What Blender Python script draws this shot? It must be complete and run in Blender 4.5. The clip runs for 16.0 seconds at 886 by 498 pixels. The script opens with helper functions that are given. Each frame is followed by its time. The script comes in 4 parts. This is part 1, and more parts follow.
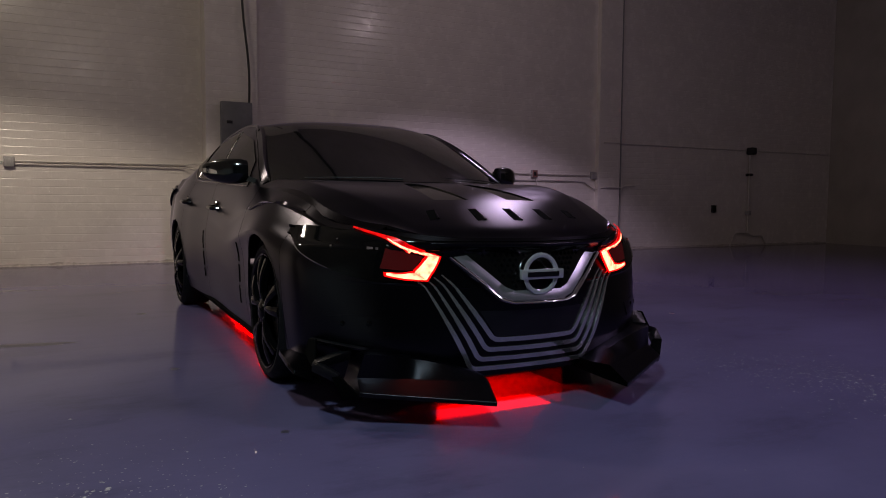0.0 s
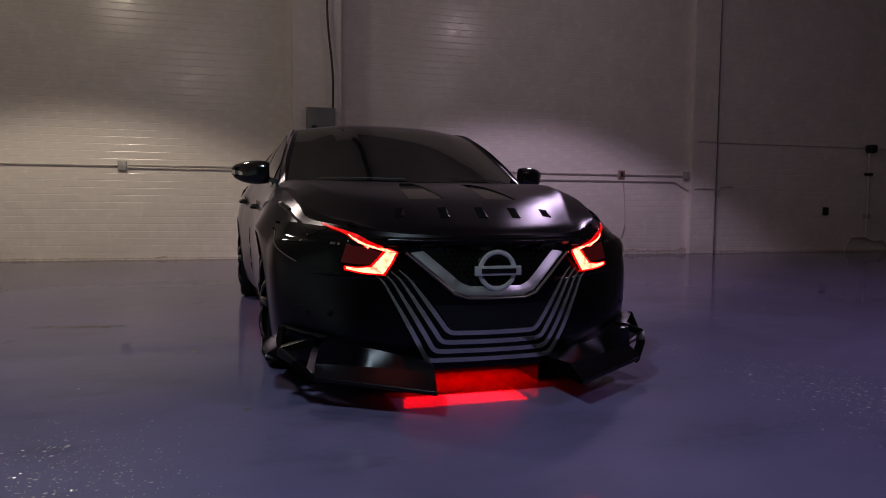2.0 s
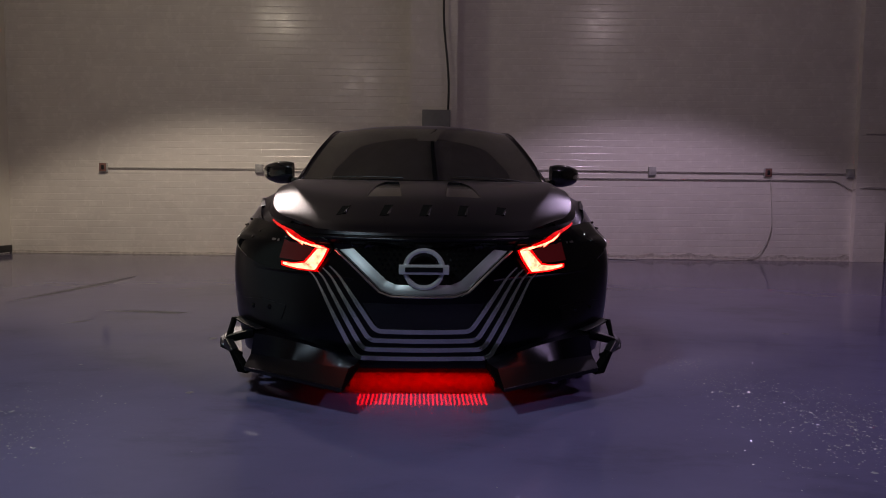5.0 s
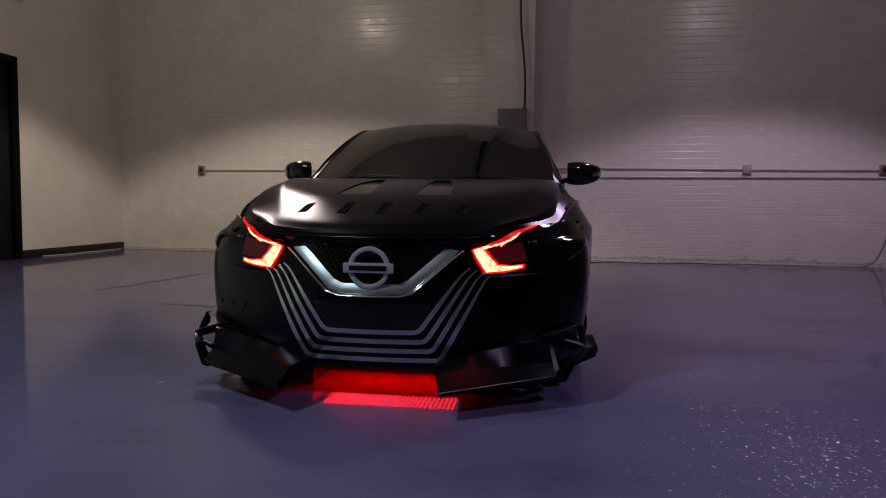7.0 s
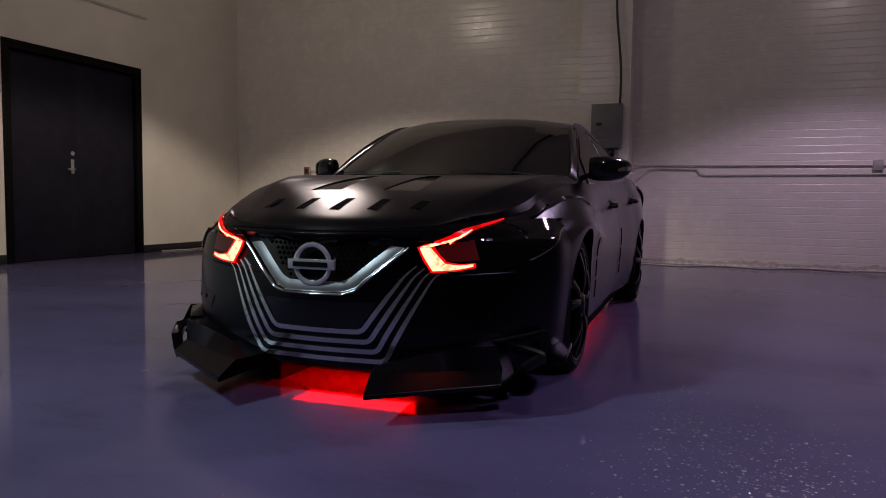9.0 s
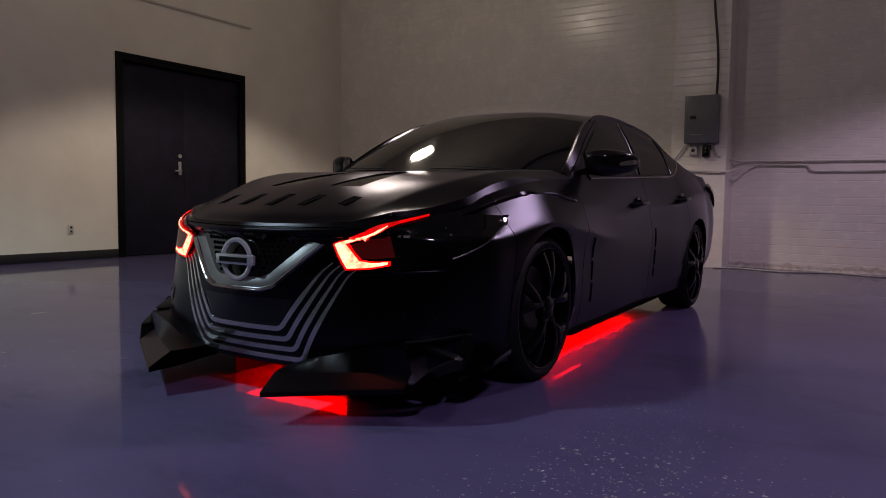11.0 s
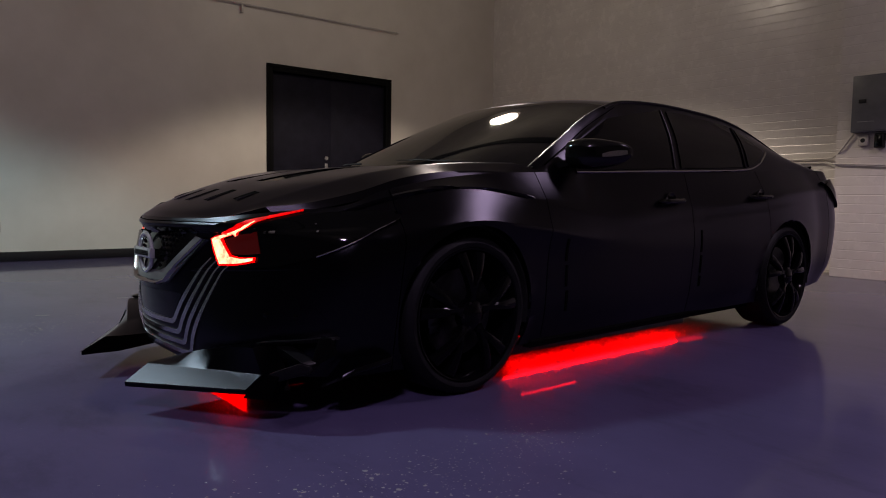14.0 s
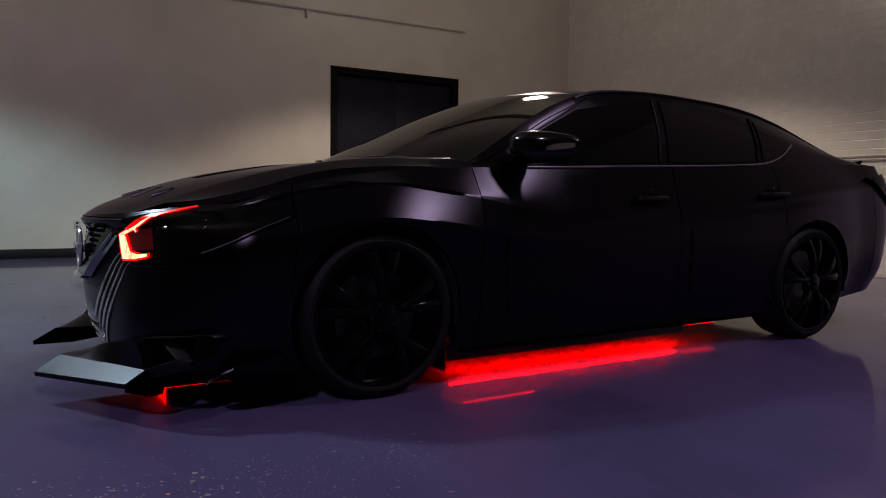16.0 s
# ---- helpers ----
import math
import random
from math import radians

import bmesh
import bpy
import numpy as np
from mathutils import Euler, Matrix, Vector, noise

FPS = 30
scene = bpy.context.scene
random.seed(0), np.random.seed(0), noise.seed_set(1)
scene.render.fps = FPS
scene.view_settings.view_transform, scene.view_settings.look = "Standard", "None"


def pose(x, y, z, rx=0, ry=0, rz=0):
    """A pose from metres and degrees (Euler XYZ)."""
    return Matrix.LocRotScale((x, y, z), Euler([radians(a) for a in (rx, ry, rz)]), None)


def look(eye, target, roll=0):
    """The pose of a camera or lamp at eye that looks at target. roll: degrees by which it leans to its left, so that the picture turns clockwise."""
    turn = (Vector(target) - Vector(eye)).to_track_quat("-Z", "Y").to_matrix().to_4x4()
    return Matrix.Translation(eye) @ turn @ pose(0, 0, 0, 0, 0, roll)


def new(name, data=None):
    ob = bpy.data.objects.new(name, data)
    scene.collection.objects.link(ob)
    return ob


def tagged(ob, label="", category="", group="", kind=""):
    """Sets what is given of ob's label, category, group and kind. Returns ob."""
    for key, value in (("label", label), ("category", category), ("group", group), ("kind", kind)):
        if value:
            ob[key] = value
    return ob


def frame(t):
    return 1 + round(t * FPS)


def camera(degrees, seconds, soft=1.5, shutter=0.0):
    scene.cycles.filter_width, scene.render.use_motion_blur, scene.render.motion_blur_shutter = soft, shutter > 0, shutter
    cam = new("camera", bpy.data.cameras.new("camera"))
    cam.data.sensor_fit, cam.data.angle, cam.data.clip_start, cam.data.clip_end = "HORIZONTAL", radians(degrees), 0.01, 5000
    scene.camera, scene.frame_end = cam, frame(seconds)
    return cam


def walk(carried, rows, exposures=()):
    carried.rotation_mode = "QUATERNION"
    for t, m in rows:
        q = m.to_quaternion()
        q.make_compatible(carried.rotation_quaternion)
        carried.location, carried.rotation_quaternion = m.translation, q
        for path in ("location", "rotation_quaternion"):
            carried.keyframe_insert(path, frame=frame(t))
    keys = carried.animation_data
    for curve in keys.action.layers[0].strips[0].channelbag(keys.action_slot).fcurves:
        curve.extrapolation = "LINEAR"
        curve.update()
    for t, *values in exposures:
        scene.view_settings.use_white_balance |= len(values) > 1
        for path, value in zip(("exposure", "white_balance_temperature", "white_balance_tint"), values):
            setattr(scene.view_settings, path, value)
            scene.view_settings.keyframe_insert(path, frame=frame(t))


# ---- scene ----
cam = camera(64.7, 16.0, soft=1.0)
METRES, EYE, TILT, LEAN, TURN = 6.40, 0.87, 0.46, -0.16, -26.05
START = (-1.632, -3.426)
ROWS = [
    (0.0, 0.0, 0.0, 0.0, 0.02, -4.36, -0.28),
    (0.5, 0.0252, -0.0065, -0.0005, 2.47, -4.3, -0.3),
    (1.0, 0.0532, -0.0109, -0.0006, 5.1, -4.27, -0.28),
    (1.5, 0.0813, -0.0129, -0.001, 7.62, -4.26, -0.35),
    (2.0, 0.1091, -0.0112, -0.0014, 10.12, -4.28, -0.34),
    (2.5, 0.1367, -0.0063, -0.0014, 12.88, -4.27, -0.32),
    (3.0, 0.1643, 0.0008, -0.0022, 15.49, -4.25, -0.34),
    (3.5, 0.1913, 0.0097, -0.0026, 18.04, -4.23, -0.31),
    (4.0, 0.2183, 0.021, -0.0026, 20.56, -4.23, -0.32),
    (6.5, 0.3389, 0.0984, -0.0052, 32.99, -4.17, -0.3),
    (7.0, 0.3609, 0.1183, -0.0057, 35.69, -4.15, -0.29),
    (7.5, 0.3819, 0.1403, -0.0065, 38.48, -4.14, -0.3),
    (8.0, 0.4023, 0.1649, -0.0076, 41.33, -4.1, -0.29),
    (8.5, 0.4214, 0.1903, -0.008, 44.43, -4.12, -0.32),
    (9.0, 0.4403, 0.217, -0.009, 47.51, -4.11, -0.31),
    (11.5, 0.5188, 0.3717, -0.0123, 62.38, -4.12, -0.35),
    (12.0, 0.5288, 0.4039, -0.0128, 65.46, -4.13, -0.39),
    (12.5, 0.5364, 0.4377, -0.0131, 68.44, -4.13, -0.38),
    (13.0, 0.5417, 0.4723, -0.0133, 71.35, -4.24, -0.51),
    (13.5, 0.5469, 0.5064, -0.0143, 74.37, -4.15, -0.41),
    (14.0, 0.55, 0.5401, -0.0146, 77.3, -4.1, -0.34),
    (14.5, 0.5518, 0.5735, -0.0155, 80.24, -3.99, -0.3),
    (15.0, 0.5528, 0.6068, -0.0154, 82.81, -4.05, -0.36),
    (15.5, 0.5513, 0.6366, -0.0168, 85.16, -3.97, -0.35),
    (16.0, 0.547, 0.6696, -0.017, 86.81, -4.05, -0.33),
]
walk(cam, [(t, pose(START[0], START[1], EYE, TILT, LEAN, TURN) @ pose(METRES * x, METRES * y, METRES * z, 90 + pitch, roll, yaw)) for t, x, y, z, yaw, pitch, roll in ROWS])


# ---- world, lamps, exposure ----
world = bpy.data.worlds.new("hall_world")
world.use_nodes = True
world.node_tree.nodes["Background"].inputs[0].default_value = (0.5, 0.5, 0.55, 1)
world.node_tree.nodes["Background"].inputs[1].default_value = 0.002
scene.world = world
scene.view_settings.exposure = 0.0

LAMP_H = 4.30
SPOTS = [  # x, y, watts, colour downwards, colour through the shade
    (3.27, 3.5, 258, (0.90, 0.68, 1.0), (1.0, 0.78, 0.84)),
    (-3.12, 3.4, 350, (1.0, 0.84, 0.70), (1.0, 0.855, 0.67)),
    (-2.3, -3.4, 500, (0.62, 0.88, 0.97), (1.0, 0.82, 0.75)),
    (4.6, -3.4, 370, (0.77, 0.57, 1.0), (1.0, 0.80, 0.84)),
]
for x, y, watts, colour, stray in SPOTS:
    lamp = bpy.data.lights.new("high_bay", "SPOT")
    lamp.energy, lamp.color, lamp.shadow_soft_size = watts, colour, 0.20
    lamp.spot_size, lamp.spot_blend = radians(119 if y > 0 else 126), 0.22
    ob = new("high_bay_light", lamp)
    ob.matrix_world = look((x, y, LAMP_H), (x, y, 0))
    spill = bpy.data.lights.new("high_bay_spill", "POINT")  # what leaves the translucent shade sideways
    spill.energy, spill.color, spill.shadow_soft_size = watts * (0.13 if y < 0 else 0.085 if x > 0 else 0.115), stray, 0.22
    new("high_bay_spill", spill).location = (x, y, LAMP_H + 0.12)


# ---- materials ----
def material(name, base, rough=0.5, metal=0.0, coat=0.0, spec=0.5):
    m = bpy.data.materials.new(name)
    m.use_nodes = True
    b = m.node_tree.nodes["Principled BSDF"]
    b.inputs["Base Color"].default_value = (*base, 1)
    b.inputs["Roughness"].default_value = rough
    b.inputs["Metallic"].default_value = metal
    b.inputs["Coat Weight"].default_value = coat
    b.inputs["Specular IOR Level"].default_value = spec
    return m


def node(m, kind, **values):
    n = m.node_tree.nodes.new(kind)
    for key, value in values.items():
        n.inputs[key.replace("_", " ")].default_value = value
    return n


def texture(m, scale, detail=6.0, rough=0.6, stretch=(1, 1, 1)):
    """Noise in object space at the given scale; gives its value socket."""
    link = m.node_tree.links.new
    at, warp = node(m, "ShaderNodeTexCoord"), node(m, "ShaderNodeMapping")
    warp.inputs["Scale"].default_value = stretch
    n = node(m, "ShaderNodeTexNoise", Scale=scale, Detail=detail, Roughness=rough)
    link(at.outputs["Object"], warp.inputs["Vector"])
    link(warp.outputs["Vector"], n.inputs["Vector"])
    return n.outputs["Fac"]


def ramp(m, fac, stops):
    r = m.node_tree.nodes.new("ShaderNodeValToRGB")
    while len(r.color_ramp.elements) < len(stops):
        r.color_ramp.elements.new(0.5)
    for e, (at, c) in zip(r.color_ramp.elements, stops):
        e.position = at
        e.color = (*c, 1) if len(c) == 3 else (c[0], c[0], c[0], 1)
    m.node_tree.links.new(fac, r.inputs["Fac"])
    return r.outputs["Color"]


def wire(m, out, socket):
    m.node_tree.links.new(out, m.node_tree.nodes["Principled BSDF"].inputs[socket])


def relief(m, fac, strength, distance, socket="Normal"):
    b = node(m, "ShaderNodeBump", Strength=strength, Distance=distance)
    m.node_tree.links.new(fac, b.inputs["Height"])
    wire(m, b.outputs["Normal"], socket)


def varied(name, dark, light, rough, scale, bump=0.0, metal=0.0, spread=0.08, coat=0.0, spec=0.5, stretch=(1, 1, 1)):
    """A surface whose colour and roughness wander between two values."""
    m = material(name, light, rough, metal, coat, spec)
    f = texture(m, scale, stretch=stretch)
    wire(m, ramp(m, f, [(0.3, dark), (0.7, light)]), "Base Color")
    g = texture(m, scale * 3.1, stretch=stretch)
    wire(m, ramp(m, g, [(0.3, (max(rough - spread, 0.02),)), (0.7, (rough + spread,))]), "Roughness")
    if bump:
        relief(m, texture(m, scale * 9, stretch=stretch), bump, 0.004)
    return m


def glow(name, colour, strength):
    m = material(name, (0.02, 0.0, 0.0), 0.3)
    b = m.node_tree.nodes["Principled BSDF"]
    b.inputs["Emission Color"].default_value = (*colour, 1)
    b.inputs["Emission Strength"].default_value = strength
    return m


def satin(name, low, high, ior):
    """Black paint under a satin film: a soft sheen with hardly any base colour."""
    m = material(name, (0.001, 0.001, 0.001), 0.24)
    gloss, blend, bend, body = node(m, "ShaderNodeBsdfGlossy"), node(m, "ShaderNodeMixShader"), node(m, "ShaderNodeFresnel", IOR=ior), m.node_tree.nodes["Principled BSDF"]
    gloss.distribution = "BECKMANN"
    gloss.inputs["Color"].default_value = (0.90, 0.88, 1.0, 1)
    body.inputs["Specular IOR Level"].default_value = 0.0
    wire(m, ramp(m, texture(m, 3.0), [(0.3, (0.0006, 0.0006, 0.0009)), (0.7, (0.0011, 0.0011, 0.0016))]), "Base Color")
    for a, b in ((ramp(m, texture(m, 5.0), [(0.3, (low,)), (0.7, (high,))]), gloss.inputs["Roughness"]), (bend.outputs[0], blend.inputs[0]), (body.outputs[0], blend.inputs[1]),
                 (gloss.outputs[0], blend.inputs[2]), (blend.outputs[0], m.node_tree.nodes["Material Output"].inputs["Surface"])):
        m.node_tree.links.new(a, b)
    return m


PAINT = satin("satin_black_paint", 0.28, 0.32, 1.355)
BLADE = satin("satin_black_blade", 0.33, 0.37, 1.36)
GLOSS = varied("gloss_black_plastic", (0.002, 0.002, 0.002), (0.004, 0.004, 0.004), 0.12, 4.0, spread=0.04)
SCOOP_BLACK = varied("polished_black_plate", (0.002, 0.002, 0.002), (0.004, 0.004, 0.004), 0.07, 4.0, spread=0.03, spec=1.0)
TRIM = varied("black_trim_plastic", (0.006, 0.006, 0.0065), (0.012, 0.012, 0.0125), 0.55, 9.0, bump=0.1)
SATIN_TRIM = varied("satin_black_plastic", (0.003, 0.003, 0.0035), (0.005, 0.005, 0.0055), 0.38, 9.0, spec=0.22)
GLASS = material("dark_tinted_glass", (0.002, 0.002, 0.0025), 0.04, spec=0.5)
SIDE_GLASS = material("black_tinted_side_glass", (0.001, 0.001, 0.0015), 0.05, spec=0.22)
LENS = material("smoked_headlight_lens", (0.002, 0.002, 0.002), 0.05, spec=0.16)
CHROME = varied("polished_chrome", (0.44, 0.44, 0.45), (0.52, 0.52, 0.53), 0.09, 2.0, metal=1.0, spread=0.02)
SILVER = varied("polished_silver_trim", (0.62, 0.62, 0.62), (0.74, 0.74, 0.73), 0.17, 7.0, metal=0.95, spread=0.05)
SATIN = varied("satin_metal_face", (0.26, 0.26, 0.27), (0.34, 0.34, 0.35), 0.34, 4.0, metal=0.88, spread=0.04)
EMBLEM = varied("bright_emblem_metal", (0.55, 0.55, 0.56), (0.66, 0.66, 0.67), 0.15, 30.0, metal=0.7, spread=0.04)
TYRE = varied("tyre_rubber", (0.003, 0.003, 0.0035), (0.006, 0.006, 0.007), 0.62, 14.0, bump=0.2, spec=0.15)
RIM = varied("dark_alloy", (0.0012, 0.0012, 0.0015), (0.0025, 0.0025, 0.003), 0.11, 8.0, metal=0.0, spread=0.05, spec=0.13)
HANDLE = varied("satin_door_steel", (0.50, 0.50, 0.49), (0.64, 0.64, 0.63), 0.30, 20.0, metal=0.9)
UNDER = varied("underbody_black", (0.012, 0.012, 0.012), (0.022, 0.022, 0.022), 0.5, 6.0, bump=0.2)
STEEL = varied("brake_steel", (0.035, 0.035, 0.035), (0.07, 0.07, 0.068), 0.35, 20.0, metal=1.0)
SCUFF = varied("worn_dark_coating", (0.030, 0.027, 0.038), (0.055, 0.048, 0.070), 0.34, 30.0)
RED_SHORT = glow("red_short_led_glow", (1.0, 0.0, 0.0), 14.0)
MATTE = material("matt_black_rubber", (0.0015, 0.0015, 0.0015), 0.9, spec=0.03)
RED_LIGHT = glow("red_lamp_glow", (1.0, 0.0, 0.0), 2.6)
RED_ARM = glow("red_lamp_arm_glow", (1.0, 0.0, 0.0), 0.9)
HOT_LIGHT = glow("red_lamp_core_glow", (1.0, 0.14, 0.075), 2.9)
for lit, grain, low, high in ((RED_LIGHT, 30.0, 1.0, 3.6), (RED_ARM, 30.0, 0.35, 1.3), (HOT_LIGHT, 34.0, 3.0, 12.0)):
    wire(lit, ramp(lit, texture(lit, grain), [(0.32, (low,)), (0.68, (high,))]), "Emission Strength")
# faint emission in place of the red light this reflector would throw back
RED_DIM = glow("red_reflector_glow", (1.0, 0.02, 0.02), 0.022)
RED_LED = glow("red_led_glow", (1.0, 0.0, 0.0), 17.0)
RED_SILL = glow("red_sill_led_glow", (1.0, 0.0, 0.0), 150.0)
WALL = varied("cream_wall_paint", (0.65, 0.61, 0.53), (0.75, 0.71, 0.63), 0.42, 1.3, bump=0.12, spread=0.07)
BLOCK = varied("painted_block", (0.70, 0.66, 0.60), (0.80, 0.76, 0.69), 0.25, 2.2, bump=0.25, spread=0.08)
MORTAR = varied("painted_mortar", (0.66, 0.62, 0.56), (0.77, 0.73, 0.66), 0.4, 6.0, bump=0.3)
DOOR = varied("navy_black_door_paint", (0.0105, 0.0100, 0.0175), (0.0165, 0.0155, 0.0265), 0.6, 5.0, bump=0.06, spec=0.10)
DOOR_FRAME = varied("black_frame_paint", (0.002, 0.002, 0.0025), (0.004, 0.004, 0.0045), 0.6, 5.0, spec=0.10)
SKIRTING = varied("black_skirting", (0.004, 0.004, 0.006), (0.008, 0.008, 0.011), 0.5, 8.0)
# cream wall tone darkened, standing in for the weak light on that side
WALL_DIM = varied("dimmed_wall_paint", (0.35, 0.325, 0.28), (0.45, 0.42, 0.37), 0.55, 1.3, bump=0.1)
CHARCOAL = varied("charcoal_wall_paint", (0.03, 0.03, 0.033), (0.05, 0.05, 0.054), 0.6, 1.3, bump=0.1)
CONDUIT = varied("painted_conduit", (0.50, 0.47, 0.42), (0.62, 0.59, 0.53), 0.4, 12.0)
BOXES = varied("grey_box_paint", (0.30, 0.30, 0.29), (0.42, 0.41, 0.39), 0.45, 10.0)
CABINET = varied("grey_panel_enamel", (0.13, 0.133, 0.137), (0.18, 0.184, 0.19), 0.42, 5.0)
CABLE = varied("black_cable", (0.010, 0.010, 0.010), (0.02, 0.02, 0.02), 0.5, 20.0)
CEILING = varied("pale_ceiling", (0.46, 0.43, 0.40), (0.56, 0.53, 0.49), 0.8, 2.0)
BEAM = varied("dark_beam_paint", (0.02, 0.02, 0.021), (0.035, 0.034, 0.035), 0.6, 4.0)
# weak emission stands in for light the passive tail reflector returns
TAIL_RED = glow("tail_reflector_glow", (1.0, 0.03, 0.03), 0.35)
DUST = varied("flaking_paint_dust", (0.30, 0.27, 0.23), (0.62, 0.58, 0.52), 0.7, 18.0, bump=0.4)
CRUMB = varied("clear_white_grit", (0.40, 0.39, 0.42), (0.55, 0.54, 0.57), 0.20, 60.0, metal=0.45, spec=0.9)

FLOOR = material("grey_epoxy_floor", (0.20, 0.20, 0.23), 0.16)
lacquer = FLOOR.node_tree.nodes["Principled BSDF"].inputs
lacquer["IOR"].default_value, lacquer["Roughness"].default_value = 1.10, 0.42
lacquer["Coat Weight"].default_value, lacquer["Coat IOR"].default_value = 1.0, 1.105
shade = ramp(FLOOR, texture(FLOOR, 0.55, 8.0), [(0.22, (0.058, 0.050, 0.099)), (0.5, (0.080, 0.069, 0.138)), (0.78, (0.101, 0.087, 0.172))])
worn = ramp(FLOOR, texture(FLOOR, 0.9, 9.0, 0.7, (1.0, 2.2, 1.0)), [(0.30, (0.62,)), (0.46, (0.95,)), (0.70, (1.06,))])  # rubbed and dirty patches
wash = FLOOR.node_tree.nodes.new("ShaderNodeMix")
wash.data_type, wash.blend_type = "RGBA", "MULTIPLY"
wash.inputs[0].default_value = 1.0
FLOOR.node_tree.links.new(shade, wash.inputs[6])
FLOOR.node_tree.links.new(worn, wash.inputs[7])
wire(FLOOR, wash.outputs[2], "Base Color")
wire(FLOOR, ramp(FLOOR, texture(FLOOR, 1.7, 7.0), [(0.3, (0.045,)), (0.75, (0.09,))]), "Coat Roughness")
relief(FLOOR, texture(FLOOR, 9.0, 4.0), 0.10, 0.01)


# ---- mesh helpers ----
def finish(name, bm, mat, smooth=True, angle=35):
    me = bpy.data.meshes.new(name)
    bmesh.ops.remove_doubles(bm, verts=bm.verts, dist=1e-5)
    bmesh.ops.recalc_face_normals(bm, faces=bm.faces)
    for f in bm.faces:
        f.smooth = smooth
    for e in bm.edges:
        if len(e.link_faces) == 2 and e.calc_face_angle(0) > radians(angle):
            e.smooth = False
    bm.to_mesh(me)
    bm.free()
    for m in mat if isinstance(mat, (list, tuple)) else [mat]:
        me.materials.append(m)
    return me


def thing(name, label, category, at=(0, 0, 0), rz=0, group="", kind=""):
    ob = new(name)
    ob.matrix_world = pose(*at, 0, 0, rz)
    return tagged(ob, label, category, group, kind)


def part(name, bm, mat, parent, label="", smooth=True, angle=35):
    ob = new(name, finish(name, bm, mat, smooth, angle))
    ob.parent = parent
    return tagged(ob, label)


def solid(name, bm, mat, label, category, kind="", group="", smooth=True):
    return tagged(new(name, finish(name, bm, mat, smooth)), label, category, group, kind)


def box(bm, lo, hi, bevel=0.0):
    m = Matrix.LocRotScale([(a + b) / 2 for a, b in zip(lo, hi)], None, [b - a for a, b in zip(lo, hi)])
    made = bmesh.ops.create_cube(bm, size=1, matrix=m)["verts"]
    if bevel:
        es = list({e for v in made for e in v.link_edges})
        bmesh.ops.bevel(bm, geom=es, offset=bevel, segments=2, profile=0.5, affect="EDGES")
    return bm


def boxes(*spans, bevel=0.0):
    bm = bmesh.new()
    for lo, hi in spans:
        box(bm, lo, hi, bevel)
    return bm


def lathe(profile, steps=48, axis="X"):
    """Turns a profile of (along, radius) round the x axis."""
    bm = bmesh.new()
    rings = []
    for a, r in profile:
        rings.append([bm.verts.new((a, r * math.cos(2 * math.pi * k / steps), r * math.sin(2 * math.pi * k / steps))) for k in range(steps)])
    for p, q in zip(rings, rings[1:]):
        for k in range(steps):
            bm.faces.new((p[k], p[(k + 1) % steps], q[(k + 1) % steps], q[k]))
    return bm


def tube(points, radius, steps=8, bm=None):
    """A round bar along a line of points, with closed ends."""
    bm = bm or bmesh.new()
    pts = [Vector(p) for p in points]
    rings = []
    for i, p in enumerate(pts):
        d = (pts[min(i + 1, len(pts) - 1)] - pts[max(i - 1, 0)]).normalized()
        u = d.orthogonal().normalized() if abs(d.z) > 0.9 else d.cross(Vector((0, 0, 1))).normalized()
        v = d.cross(u)
        r = radius[i] if isinstance(radius, list) else radius
        rings.append([bm.verts.new(p + r * (math.cos(2 * math.pi * k / steps) * u + math.sin(2 * math.pi * k / steps) * v)) for k in range(steps)])
    for p, q in zip(rings, rings[1:]):
        for k in range(steps):
            bm.faces.new((p[k], p[(k + 1) % steps], q[(k + 1) % steps], q[k]))
    bm.faces.new(rings[0])
    bm.faces.new(rings[-1][::-1])
    return bm


def rounded(points, n=6, r=0.06):
    """A line of points with its corners rounded off."""
    pts = [Vector(p) for p in points]
    out = [pts[0]]
    for a, b, c in zip(pts, pts[1:], pts[2:]):
        p = b + (a - b).normalized() * min(r, (a - b).length / 2)
        q = b + (c - b).normalized() * min(r, (c - b).length / 2)
        for k in range(n + 1):
            s = k / n
            out.append((1 - s) ** 2 * p + 2 * s * (1 - s) * b + s * s * q)
    return out + [pts[-1]]


def prism(outline, way, bm=None):
    """A flat outline of points pushed out along a way, closed all round."""
    bm = bm or bmesh.new()
    a = [bm.verts.new(p) for p in outline]
    b = [bm.verts.new(Vector(p) + Vector(way)) for p in outline]
    bm.faces.new(a)
    bm.faces.new(b[::-1])
    for k in range(len(a)):
        bm.faces.new((a[k], b[k], b[(k + 1) % len(a)], a[(k + 1) % len(a)]))
    return bm


def spline(pts, t, mirror=False):
    """Catmull-Rom through pts at t in 0..len-1; mirror: the ends lie on the plane x = 0."""
    n = len(pts)
    i = min(max(int(t), 0), n - 2)
    s = t - i
    p1, p2 = np.array(pts[i], float), np.array(pts[i + 1], float)
    flip = np.array((-1, 1, 1))
    p0 = np.array(pts[i - 1], float) if i > 0 else (p2 * flip if mirror else 2 * p1 - p2)
    p3 = np.array(pts[i + 2], float) if i < n - 2 else (p1 * flip if mirror else 2 * p2 - p1)
    return 0.5 * (2 * p1 + (p2 - p0) * s + (2 * p0 - 5 * p1 + 4 * p2 - p3) * s * s + (3 * p1 - p0 - 3 * p2 + p3) * s ** 3)


